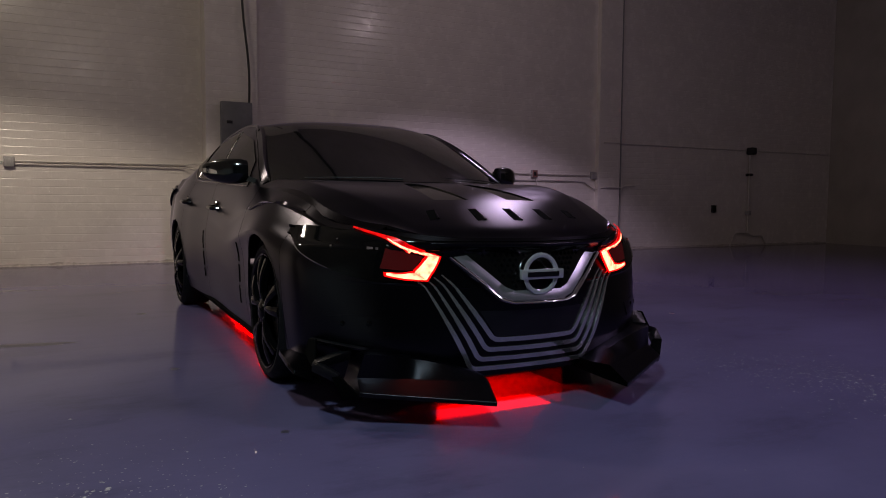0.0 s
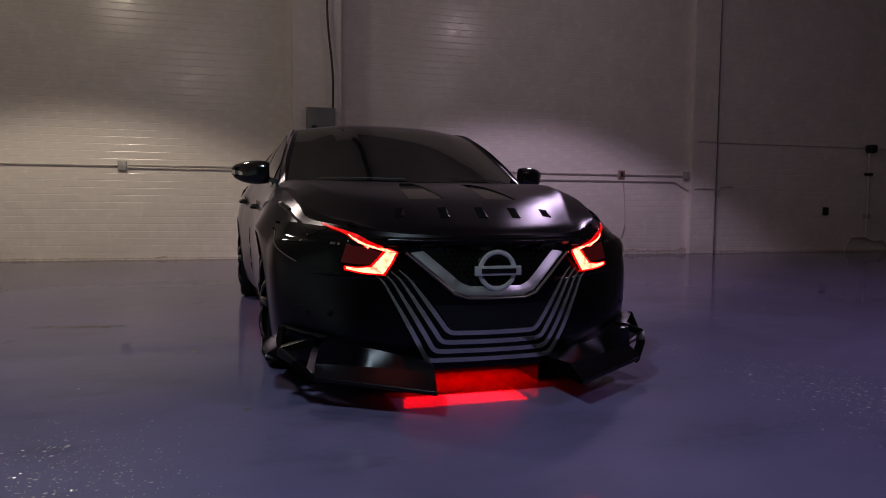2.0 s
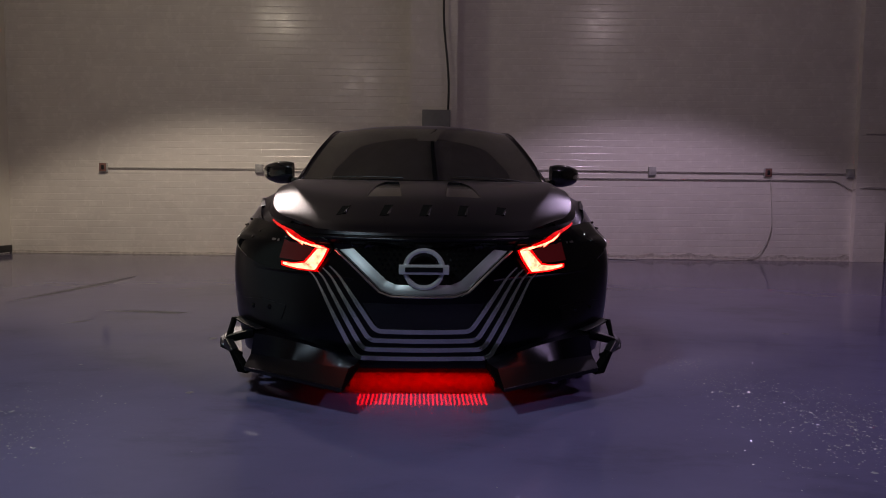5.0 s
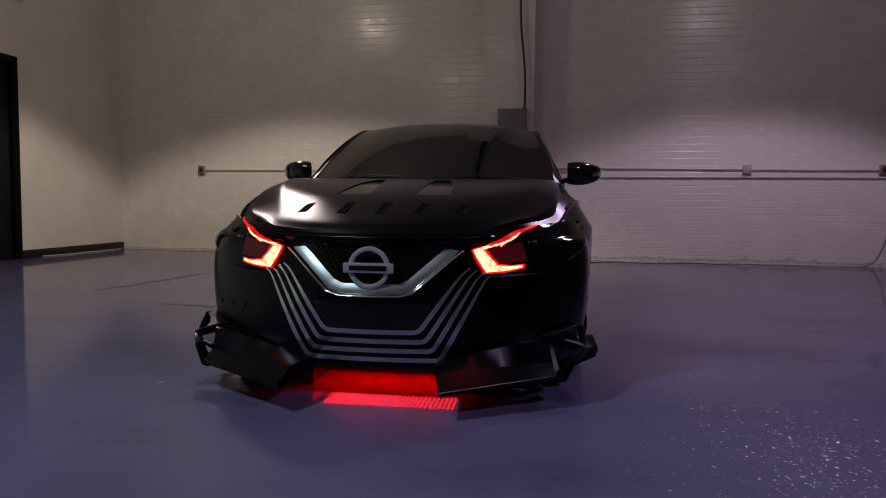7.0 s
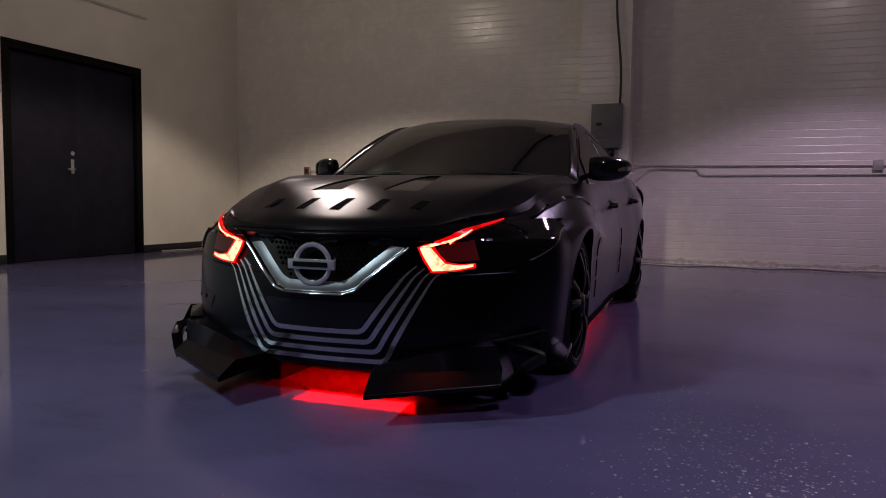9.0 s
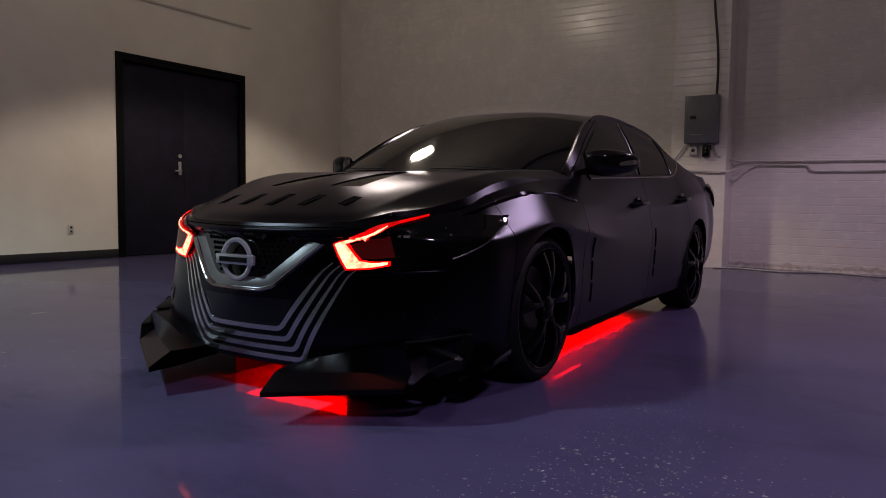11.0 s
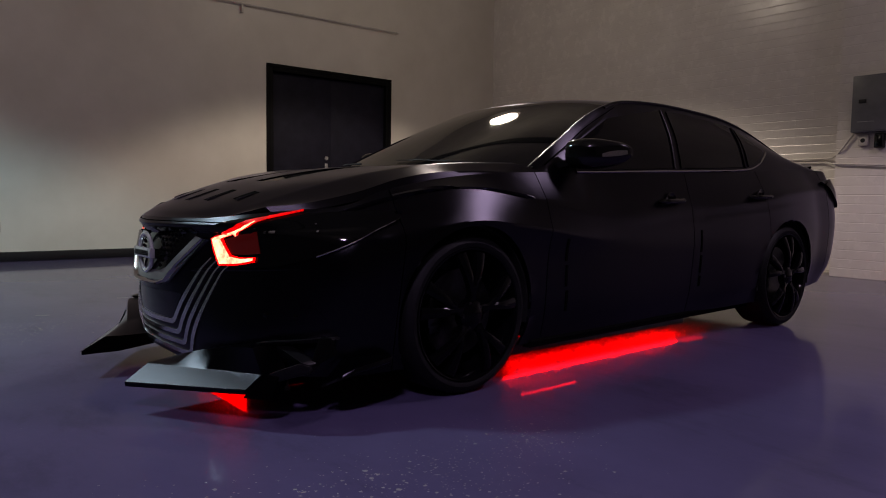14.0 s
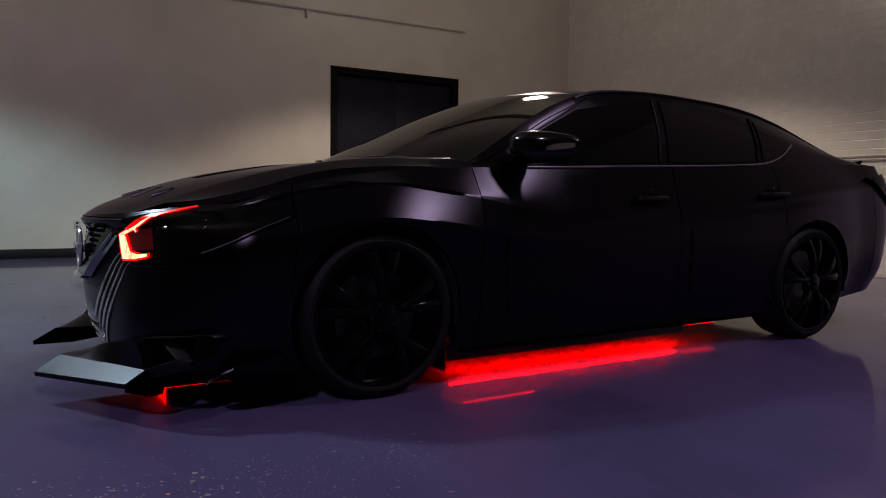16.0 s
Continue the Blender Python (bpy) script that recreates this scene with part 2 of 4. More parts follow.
def grid_faces(bm, grid, keep=None):
    """Faces between rows of points; keep(i, j) tells which cells stay."""
    vs = [[bm.verts.new(p) for p in row] for row in grid]
    for i in range(len(vs) - 1):
        for j in range(len(vs[0]) - 1):
            if keep is None or keep(i, j):
                bm.faces.new((vs[i][j], vs[i][j + 1], vs[i + 1][j + 1], vs[i + 1][j]))
    loose = [v for v in bm.verts if not v.link_faces]
    bmesh.ops.delete(bm, geom=loose, context="VERTS")
    return bm


def flipped(bm):
    """The mirror image across x = 0."""
    twin = bm.copy()
    for v in twin.verts:
        v.co.x = -v.co.x
    bmesh.ops.reverse_faces(twin, faces=twin.faces)
    return twin


def outward(bm, centre):
    """Turns the faces of a sheet away from a centre."""
    bmesh.ops.recalc_face_normals(bm, faces=bm.faces)
    bm.normal_update()
    if sum((f.calc_center_median() - Vector(centre)).dot(f.normal) * f.calc_area() for f in bm.faces) < 0:
        bmesh.ops.reverse_faces(bm, faces=bm.faces)
    bm.normal_update()
    return bm


def thicken(bm, depth, centre=(0, 1.4, 0.5)):
    """Gives a sheet a thickness inwards, behind its outer face."""
    outward(bm, centre)
    rim = [e for e in bm.edges if len(e.link_faces) == 1]
    faces = list(bm.faces)
    back = {v: bm.verts.new(v.co - v.normal * depth) for v in list(bm.verts)}
    for f in faces:
        bm.faces.new([back[v] for v in reversed(f.verts)])
    for e in rim:
        a, b = e.verts
        bm.faces.new((a, b, back[b], back[a]))
    return bm


# ---- the hall ----
X0, X1, Y0, Y1, TOP = -6.47, 13.0, -8.0, 6.90, 6.0
floor = solid("floor", boxes(((X0 - 0.3, Y0 - 0.3, -0.2), (X1 + 0.3, Y1 + 0.3, 0.0))), FLOOR, "glossy grey epoxy-coated concrete floor", "floor", "structure")
ceiling = solid("ceiling", boxes(((X0 - 0.3, Y0 - 0.3, TOP), (X1 + 0.3, Y1 + 0.3, TOP + 0.2))), CEILING, "pale unlit flat ceiling of the hall", "ceiling", "structure")
for n, (lo, hi) in enumerate((((X0, 2.75, TOP - .10), (X1, 2.95, TOP)), ((X0, -2.6, TOP - .10), (X1, -2.4, TOP)), ((0.15, 2.95, TOP - .08), (0.27, Y1, TOP)), ((0.15, -2.4, TOP - .08), (0.27, 2.75, TOP)))):
    solid("beam_%d" % (n + 1), boxes((lo, hi), bevel=0.006), BEAM, "dark steel beam under the ceiling", "beam", "structure")
wall_back = solid("wall_back", boxes(((X0 - 0.3, Y1, 0), (X1 + 0.3, Y1 + 0.3, TOP))), MORTAR, "cream-painted concrete block wall with horizontal joints", "wall", "structure")
# unseen wall, kept dark so that little light reflects in the car's nose
wall_front = solid("wall_front", boxes(((X0 - 0.3, Y0 - 0.3, 0), (X1 + 0.3, Y0, TOP))), CHARCOAL, "plain charcoal wall added out of view", "wall", "structure")
wall_right = solid("wall_right", boxes(((X1, Y0, 0), (X1 + 0.3, Y1, TOP))), WALL_DIM, "plain cream wall painted darker for dim light", "wall", "structure")
DA, DB, DH = 2.555, 4.605, 2.655  # the double door in the side wall
wall_left = solid("wall_left", boxes(((X0 - 0.3, Y0, 0), (X0, DA, TOP)), ((X0 - 0.3, DB, 0), (X0, Y1, TOP)), ((X0 - 0.3, DA, DH), (X0, DB, TOP))),
                  WALL, "smooth cream-painted plaster wall", "wall", "structure")

# pilasters on the block wall
P1 = (-0.34, 0.34, 6.46)
P2 = (6.50, 6.98, 6.80)
for n, (a, b, y) in enumerate((P1, P2)):
    solid("pilaster_%d" % (n + 1), boxes(((a, y, 0), (b, Y1 - 0.003, TOP))), MORTAR, "cream-painted block pilaster on the wall", "pilaster", "structure")


def skirting(name, lo, hi):
    bm = boxes((lo, hi), bevel=0.006)
    return solid(name, bm, SKIRTING, "low black skirting along the plaster wall", "baseboard", "structure")


skirting("baseboard_1", (X0, Y0, 0.0), (X0 + 0.018, DA - 0.06, 0.115))
skirting("baseboard_2", (X0, DB + 0.06, 0.0), (X0 + 0.018, Y1, 0.115))

# double door
door = thing("door_1", "closed black double door in a black steel frame", "door", (X0, 0, 0), kind="structure")
for n, (a, b) in enumerate(((DA + 0.05, (DA + DB) / 2 - 0.001), ((DA + DB) / 2 + 0.001, DB - 0.05))):
    part("door_leaf", boxes(((-0.10, a, 0.012), (-0.055, b, DH - 0.055)), bevel=0.003), DOOR, door)
for lo, hi in (((-0.29, DA, 0), (0.012, DA + 0.05, DH)), ((-0.29, DB - 0.05, 0), (0.012, DB, DH)), ((-0.29, DA + 0.05, DH - 0.05), (0.012, DB - 0.05, DH))):
    part("door_frame", boxes((lo, hi), bevel=0.004), DOOR_FRAME, door)
for lo, hi in (((0, DA - 0.055, 0), (0.016, DA, DH + 0.055)), ((0, DB, 0), (0.016, DB + 0.055, DH + 0.055)), ((0, DA, DH), (0.016, DB, DH + 0.055))):
    part("architrave", boxes((lo, hi), bevel=0.004), DOOR_FRAME, door)
mid = (DA + DB) / 2
handle = part("handle_plate", boxes(((-0.057, mid - 0.10, 1.13), (-0.050, mid - 0.05, 1.32)), bevel=0.004), HANDLE, door, "brushed steel handle plate")
part("lever", tube(rounded([(-0.052, mid - 0.075, 1.19), (0.0, mid - 0.075, 1.19), (0.0, mid - 0.19, 1.185)], r=0.02), 0.010), HANDLE, handle)
lock = lathe([(0, 0.0), (0, 0.030), (0.012, 0.028), (0.014, 0.012), (0.016, 0.0)], 24)
bmesh.ops.transform(lock, matrix=pose(-0.056, mid - 0.075, 1.40), verts=lock.verts)
part("deadbolt", lock, HANDLE, door, "brushed steel deadbolt")


# ---- the car ----
CAR = thing("sedan_car", "matte black lowered sedan with red lights standing on the epoxy floor", "car", (-0.02, 0, 0), rz=1.4)
# lines along one side from the middle of the nose round to the middle of the tail, bottom to top
LINE_A = [(0, -.93, .15), (.40, -.90, .15), (.64, -.80, .15), (.82, -.60, .15), (.88, -.38, .15), (.88, 0, .16), (.87, .42, .16), (.87, 1, .16), (.87, 1.70, .17), (.91, 2.3, .18), (.94, 2.775, .2), (.90, 3.25, .22), (.76, 3.70, .25), (0, 3.86, .27)]
LINE_B = [(0, -.98, .30), (.40, -.92, .30), (.66, -.82, .30), (.86, -.60, .32), (.91, -.38, .33), (.925, 0, .34), (.90, .42, .32), (.895, 1, .30), (.90, 1.70, .31), (.95, 2.3, .33), (.985, 2.775, .36), (.95, 3.25, .38), (.82, 3.74, .40), (0, 3.95, .40)]
LINE_C = [(0, -1.0, .50), (.40, -.90, .50), (.68, -.775, .51), (.88, -.58, .53), (.925, -.36, .55), (.948, 0, .60), (.915, .42, .56), (.905, 1, .54), (.92, 1.70, .56), (.965, 2.3, .58), (1.0, 2.775, .62), (.965, 3.25, .62), (.84, 3.76, .62), (0, 3.98, .62)]
LINE_D = [(0, -.972, .655), (.40, -.878, .655), (.67, -.76, .655), (.868, -.555, .660), (.918, -.345, .662), (.957, 0, .726), (.940, .42, .684), (.908, 1, .62), (.915, 1.70, .67), (.955, 2.3, .72), (.985, 2.775, .76), (.95, 3.25, .77), (.835, 3.76, .77), (0, 3.99, .76)]
CREST = [(0, -1.002, .694), (.385, -.912, .697), (.645, -.755, .710), (.766, -.525, .756), (.812, -.335, .810), (.868, 0, .864), (.894, .42, .820), (.897, 1, .728), (.896, 1.70, .785), (.935, 2.3, .82), (.955, 2.775, .88), (.925, 3.25, .91), (.81, 3.76, .92), (0, 3.98, .92)]
LINE_E = [(0, -.978, .722), (.36, -.902, .725), (.60, -.740, .753), (.735, -.505, .782), (.768, -.32, .848), (.792, 0, .906), (.814, .42, .938), (.825, 1, .950), (.838, 1.70, .975), (.855, 2.3, 1.0), (.865, 2.775, 1.03), (.835, 3.25, 1.05), (.75, 3.76, 1.055), (0, 3.94, 1.06)]
CREST_IN = [tuple(a + (b - a) * f for a, b in zip(p, q)) for p, q, f in zip(CREST, LINE_E, [.4, .4, .4, .2, .12, .12, .12] + [.45] * 7)]
# the shoulder between the flank and the crest, fuller over the front wheel
SHOULDER = [tuple(.505 * (q + p) - .005 * (c + e) for c, q, p, e in zip(*four)) for four in zip(LINE_C, LINE_D, CREST, CREST_IN)]
SHOULDER[3:7] = [(.823, -.545, .698), (.867, -.341, .738), (.9125, 0, .795), (.917, .42, .752)]
LINES = (LINE_A, LINE_B, LINE_C, LINE_D, SHOULDER, CREST, CREST_IN, LINE_E)
AXLES = ((0.0, 0.335), (2.775, 0.335))
ARCH = 0.372


def hull(t, v):
    """A point of the lower body: t along the lines, v from the lowest line to the highest."""
    pts = [spline(l, t, True) for l in LINES]
    sharp = min(1, max(0, (t - 4.2) / 0.6)) * min(1, max(0, (7.4 - t) / 1.2))  # the pressed edge over the front wheel, fading into the door
    p = np.array(spline(pts, v))
    if sharp:
        q = spline(pts[:4], v) if v <= 3 else spline(pts[3:6], v - 3) if v <= 5 else spline(pts[5:], v - 5)
        p = p + (q - p) * sharp
    return Vector(p)


def hull_sheet(t0, t1, v0=0.0, v1=7.0, per=10, gap=0.0025):
    n, m = max(2, round((t1 - t0) * per)), max(2, round((v1 - v0) * 8))
    rows = []
    for i in range(n + 1):
        t = t0 + (t1 - t0) * i / n
        row = [hull(t, v0 + (v1 - v0) * j / m) for j in range(m + 1)]
        shift = gap if i == 0 and t0 > 0 else -gap if i == n and t1 < 13 else 0
        rows.append([p + Vector((0, shift, 0)) for p in row])
    inside = [[min((math.hypot(p.y - y, p.z - z), y, z) for y, z in AXLES) for p in row] for row in rows]

    def keep(i, j):
        return any(inside[a][b][0] >= ARCH for a in (i, i + 1) for b in (j, j + 1))

    for i in range(n + 1):
        for j in range(m + 1):
            r, y, z = inside[i][j]
            if r < ARCH and any(keep(a, b) for a in (i - 1, i) for b in (j - 1, j) if 0 <= a < n and 0 <= b < m):
                p = rows[i][j]
                p.y, p.z = y + (p.y - y) * ARCH / r, z + (p.z - z) * ARCH / r
    return grid_faces(bmesh.new(), rows, keep)


def both(bm):
    """A sheet together with its mirror image, joined along x = 0."""
    twin = flipped(bm)
    me = bpy.data.meshes.new("half")
    twin.to_mesh(me)
    twin.free()
    bm.from_mesh(me)
    bpy.data.meshes.remove(me)
    bmesh.ops.remove_doubles(bm, verts=bm.verts, dist=1e-4)
    return bm


SKIN = {}


def panel(name, bm, depth, mat, label=""):
    """A sheet of the body with a thickness; its outer skin is kept for what lies on it."""
    outward(bm, (0, 1.4, 0.5))
    bm.verts.index_update()
    SKIN.setdefault(name, []).append(([v.co.copy() for v in bm.verts], [[v.index for v in f.verts] for f in bm.faces]))
    return part(name, thicken(bm, depth), mat, CAR, label)


panel("front_bumper", both(hull_sheet(0, 4)), 0.012, PAINT)
panel("rear_bumper", both(hull_sheet(11.4, 13)), 0.012, PAINT)
SIDES = []
for side in (1, -1):
    for name, t0, t1 in (("fender", 4, 6.1), ("front_door", 6.1, 8), ("rear_door", 8, 9.4), ("quarter_panel", 9.4, 11.4)):
        sheet = hull_sheet(t0, t1)
        SIDES.append(panel(name, sheet if side > 0 else flipped(sheet), 0.012, PAINT))
doors = {(o.name.split(".")[0], 1 if n < 4 else -1): o for n, o in enumerate(SIDES)}

# bonnet, from the nose to the foot of the windscreen
HOOD_MID = [(0, -.88, .773), (0, -.60, .872), (0, -.30, .935), (0, -.05, .963), (0, .12, .972)]
HOOD_OFF = [(.27, -.845, .773), (.33, -.575, .868), (.38, -.265, .930), (.42, .01, .962), (.45, .20, .976)]
HOOD_RIM = [(.480, -.745, .781), (.580, -.47, .874), (.655, -.25, .928), (.708, .02, .966), (.745, .40, .982)]  # the pressed edge along the bonnet
nose = [spline(LINE_E, t, True) for t in (0, .75, 1.4)]
HOOD = ([nose[0]] + HOOD_MID, [nose[1]] + HOOD_OFF, [nose[2]] + HOOD_RIM, [spline(LINE_E, t, True) for t in (2.0, 2.6, 3.4, 4.3, 5.2, 6.2)])


def hood_at(s, w):
    """A point of the bonnet: s from nose (0) to windscreen (5), w from the middle (0) to the edge (3)."""
    pts = [spline(l, s) for l in HOOD]
    even = spline(pts, w, False) if w > 1 else spline([pts[1] * (-1, 1, 1)] + pts, w + 1)
    if w <= 2:
        edged = spline([pts[1] * (-1, 1, 1)] + pts[:3], w + 1)
    else:
        u = w - 2  # nearly flat out to the shut line, then down over its edge
        edged = pts[2] + (pts[3] - pts[2]) * u + np.array((0, 0, .023)) * min(u / .88, (1 - u) / .12) * min(1, max(0, (4.6 - s) / 1.2))
    return Vector(even + (edged - even) * .92)


SCOOP = ((-.57, .105, .270), (-.06, .135, .195))  # front and back edge of each scoop: y, inner x, outer x


def hood_params(y, x):
    """The s and w at which the bonnet lies over a place in plan."""
    sw = Vector((2.5, 0.5))
    for _ in range(30):
        p = hood_at(*sw)
        d = Vector((x - p.x, y - p.y))
        ps, pw = (hood_at(sw.x + .01, sw.y) - p) / .01, (hood_at(sw.x, sw.y + .01) - p) / .01
        det = ps.x * pw.y - ps.y * pw.x
        sw += Vector(((d.x * pw.y - d.y * pw.x) / det, (ps.x * d.y - ps.y * d.x) / det)) * 0.7
    return sw


(s0, wi0), (s1, wi1) = hood_params(SCOOP[0][0], SCOOP[0][1]), hood_params(SCOOP[1][0], SCOOP[1][1])
wo0, wo1 = hood_params(SCOOP[0][0], SCOOP[0][2]).y, hood_params(SCOOP[1][0], SCOOP[1][2]).y
S_ROWS = [s0 * i / 18 for i in range(18)] + [s0 + (s1 - s0) * i / 22 for i in range(23)] + [s1 + (5 - s1) * i / 12 for i in range(1, 13)]


def hood_columns(s):
    f = min(max((s - s0) / (s1 - s0), 0), 1)
    a, b = wi0 + (wi1 - wi0) * f, wo0 + (wo1 - wo0) * f
    return [a * k / 6 for k in range(6)] + [a + (b - a) * k / 4 for k in range(4)] + [b + (3 - b) * k / 30 for k in range(29)] + [2.88, 2.94, 3.0]


HOOD_GRID = [[hood_at(s, w) for w in hood_columns(s)] for s in S_ROWS]
hood = grid_faces(bmesh.new(), HOOD_GRID, lambda i, j: not (18 <= i < 40 and 6 <= j < 10))
panel("hood", both(hood), 0.012, PAINT)
for side in (1, -1):
    bm = bmesh.new()
    rows = []
    for i in range(18, 41):
        f = (i - 18) / 22
        row = [HOOD_GRID[i][j].copy() for j in range(6, 11)]
        rows.append([row[0]] + [p - Vector((0, 0, .004 + .003 * f)) for p in row] + [row[-1]])
    rows.append([row[0]] + row + [row[-1]])
    for r in rows:
        for p in r:
            p.x *= side
    bm = grid_faces(bm, rows)
    part("bonnet_scoop", thicken(bm, 0.003, (0, -.3, 0)), SCOOP_BLACK, CAR, "long tapered gloss black plate let into the bonnet", angle=25)

# cabin: rail from the foot of the windscreen pillar over the roof edge to the tail, and two lines of the roof
RAIL = [(.785, .50, .955), (.745, .75, 1.10), (.69, 1.0, 1.235), (.645, 1.25, 1.335), (.625, 1.45, 1.37), (.617, 1.75, 1.385), (.612, 2.1, 1.38), (.615, 2.5, 1.355), (.625, 2.85, 1.29), (.655, 3.2, 1.18), (.69, 3.48, 1.09)]
ROOF_OFF = [(.45, .20, .970), (.42, .48, 1.102), (.385, .83, 1.255), (.35, 1.13, 1.368), (.335, 1.42, 1.408), (.33, 1.75, 1.422), (.33, 2.13, 1.418), (.33, 2.53, 1.385), (.34, 2.93, 1.30), (.36, 3.27, 1.185), (.38, 3.5, 1.105)]
ROOF_MID = [(0, .12, .975), (0, .40, 1.11), (0, .75, 1.265), (0, 1.08, 1.375), (0, 1.4, 1.42), (0, 1.75, 1.435), (0, 2.15, 1.43), (0, 2.55, 1.395), (0, 2.95, 1.31), (0, 3.3, 1.19), (0, 3.5, 1.11)]


def roof_at(s, w):
    """A point of the top of the cabin: s from front (0) to back (10), w from the middle (0) to the rail (2)."""
    p = [spline(l, s) for l in (ROOF_MID, ROOF_OFF, RAIL)]
    return Vector(spline([p[1] * (-1, 1, 1)] + p, w + 1))


def header(w):
    """Where the windscreen ends and the roof begins."""
    return 2.80 + 0.34 * (w / 2) ** 2


def roof_sheet(s0, s1, w=2.0):
    """Part of the cabin's top between two values of s, or lines of s over w."""
    def at(s, v):
        return s(v) if callable(s) else s
    n = max(4, round((at(s1, 0) - at(s0, 0)) * 8))
    ws = [w * j / 20 for j in range(21)]
    return both(grid_faces(bmesh.new(), [[roof_at(at(s0, v) + (at(s1, v) - at(s0, v)) * i / n, v) for v in ws] for i in range(n + 1)]))


part("windshield", thicken(roof_sheet(0.0, header, 1.97), 0.006), GLASS, CAR, "dark windscreen glass")
part("roof", thicken(roof_sheet(header, 7.0), 0.010), PAINT, CAR)
part("rear_window", thicken(roof_sheet(7.0, 9.7, 1.86), 0.006), GLASS, CAR, "dark rear window glass")
ys = [spline(LINE_E, 5 + k / 20, True) for k in range(160)]


def belt(y):
    k = next((i for i in range(len(ys) - 1) if ys[i][1] <= y <= ys[i + 1][1]), 0)
    f = (y - ys[k][1]) / (ys[k + 1][1] - ys[k][1])
    return ys[k] + (ys[k + 1] - ys[k]) * f


BELT = [belt(y) for y in (.50, .75, 1.0, 1.25, 1.45, 1.75, 2.1, 2.5, 2.85, 3.2, 3.48)]
BULGE = [(np.array(a) + b) / 2 + (min(0.002 + 0.005 * k, 0.022), 0, 0.0) for k, (a, b) in enumerate(zip(BELT, RAIL))]


def flank_at(s, w):
    """A point of the cabin's side: s from front (0) to back (10), w from the belt (0) to the rail (2)."""
    return Vector(spline([spline(l, s) for l in (BELT, BULGE, RAIL)], w))


for side in (1, -1):
    bm = grid_faces(bmesh.new(), [[flank_at(10 * i / 60, 2 * j / 16) for j in range(17)] for i in range(61)])
    panel("cabin_side", bm if side > 0 else flipped(bm), 0.008, PAINT)
    rows = []  # the flat outer face of the pillar stands a little proud of the glass
    for i in range(33):
        u = .04 + (header(2) + .1) * i / 32
        low, rail, inner = flank_at(u, 1.55 + .43 * (i / 32) ** 3), flank_at(u, 2.0), roof_at(u, 1.90)
        up = (rail - low).normalized()
        out = Vector((up.z, 0, -up.x)).normalized()
        tall = .028 * (1 - (i / 32) ** 3)
        rows.append([low + out * .001, low.lerp(rail, .15) + out * .004, rail + out * .004, rail + up * tall + out * .003, rail + up * tall - out * .004, inner.lerp(rail, .25) + Vector((0, 0, .004)), inner + Vector((0, 0, .001))])
    bm = grid_faces(bmesh.new(), rows)
    pillar = part("windscreen_pillar", thicken(bm if side > 0 else flipped(bm), 0.006), PAINT, CAR, angle=25)
    crack = [flank_at(a, b) for a, b in ((.25, 1.40), (.9, 1.68), (1.8, 1.80), (3.1, 1.90))]
    crack = [Vector(spline(crack, 3 * k / 24)) for k in range(25)]
    part("pillar_seam", tube([(side * (p.x + .0035), p.y, p.z + .002) for p in crack], .0030, 6), MATTE, pillar, "dark seam between pillar and door")
    bm = grid_faces(bmesh.new(), [[roof_at(7 + 3 * i / 24, 1.86 + 0.14 * j / 2) for j in range(3)] for i in range(25)])
    part("rear_pillar", thicken(bm if side > 0 else flipped(bm), 0.010), PAINT, CAR)
for x0, x1 in ((1.55, .35), (-.25, -1.45)):
    run = [roof_at(.05 + .10 * (1 - (1 - k / 16) ** 2), abs(x0 + (x1 - x0) * k / 16)) for k in range(17)]
    run = [Vector((math.copysign(p.x, x0 + (x1 - x0) * k / 16), p.y - .004, p.z + .007)) for k, p in enumerate(run)]
    wiper = part("wiper", tube(run, [.005 - .0002 * k for k in range(17)], 6), TRIM, CAR, "black wiper at the foot of the windscreen")
tail = [[Vector(p) for p in (spline((ROOF_MID, ROOF_OFF, RAIL)[k], 9.7) for k in range(3))],
        [Vector((0, 3.78, 1.09)), Vector((.38, 3.75, 1.085)), Vector((.74, 3.64, 1.07))],
        [Vector(spline(LINE_E, t, True)) for t in (13, 12.45, 11.75)]]
bm = grid_faces(bmesh.new(), [[Vector(spline([spline(l, w) for l in tail], s)) for w in [2 * j / 16 for j in range(17)]] for s in [2 * i / 10 for i in range(11)]])
part("trunk_lid", thicken(both(bm), 0.012), PAINT, CAR)
part("underbody", boxes(((-0.62, -0.80, 0.19), (0.62, 3.60, 0.24)), ((-0.84, 0.40, 0.19), (0.84, 2.38, 0.24))), UNDER, CAR)


def skin_of(*names):
    """The outer skin of some panels as one search tree."""
    from mathutils.bvhtree import BVHTree
    vs, fs = [], []
    for name in names:
        for v, f in SKIN[name]:
            k = len(vs)
            vs += v
            fs += [[k + i for i in face] for face in f]
    return BVHTree.FromPolygons(vs, fs)


FACE = skin_of("front_bumper", "fender", "hood")


NOSE = skin_of("front_bumper", "fender")


def drape(rows, lift, way=None, skin=None, depth=0.006):
    """A sheet through rows of points, laid on the skin along a way (or by the nearest point) and lifted off it."""
    grid = []
    for row in rows:
        line = []
        for k, p in enumerate(row):
            p = Vector(p)
            if way:
                at, n, *_ = (skin or FACE).ray_cast(p - 2 * Vector(way), Vector(way))
            else:
                at, n, *_ = (skin or FACE).find_nearest(p)
            if at is None:
                at, n, *_ = (skin or FACE).find_nearest(p)
            if n.dot(at - Vector((0, 1.4, 0.5))) < 0:
                n = -n
            line.append(at + n * (lift[k] if isinstance(lift, (list, tuple)) else lift))
        grid.append(line)
    return thicken(grid_faces(bmesh.new(), grid), depth)


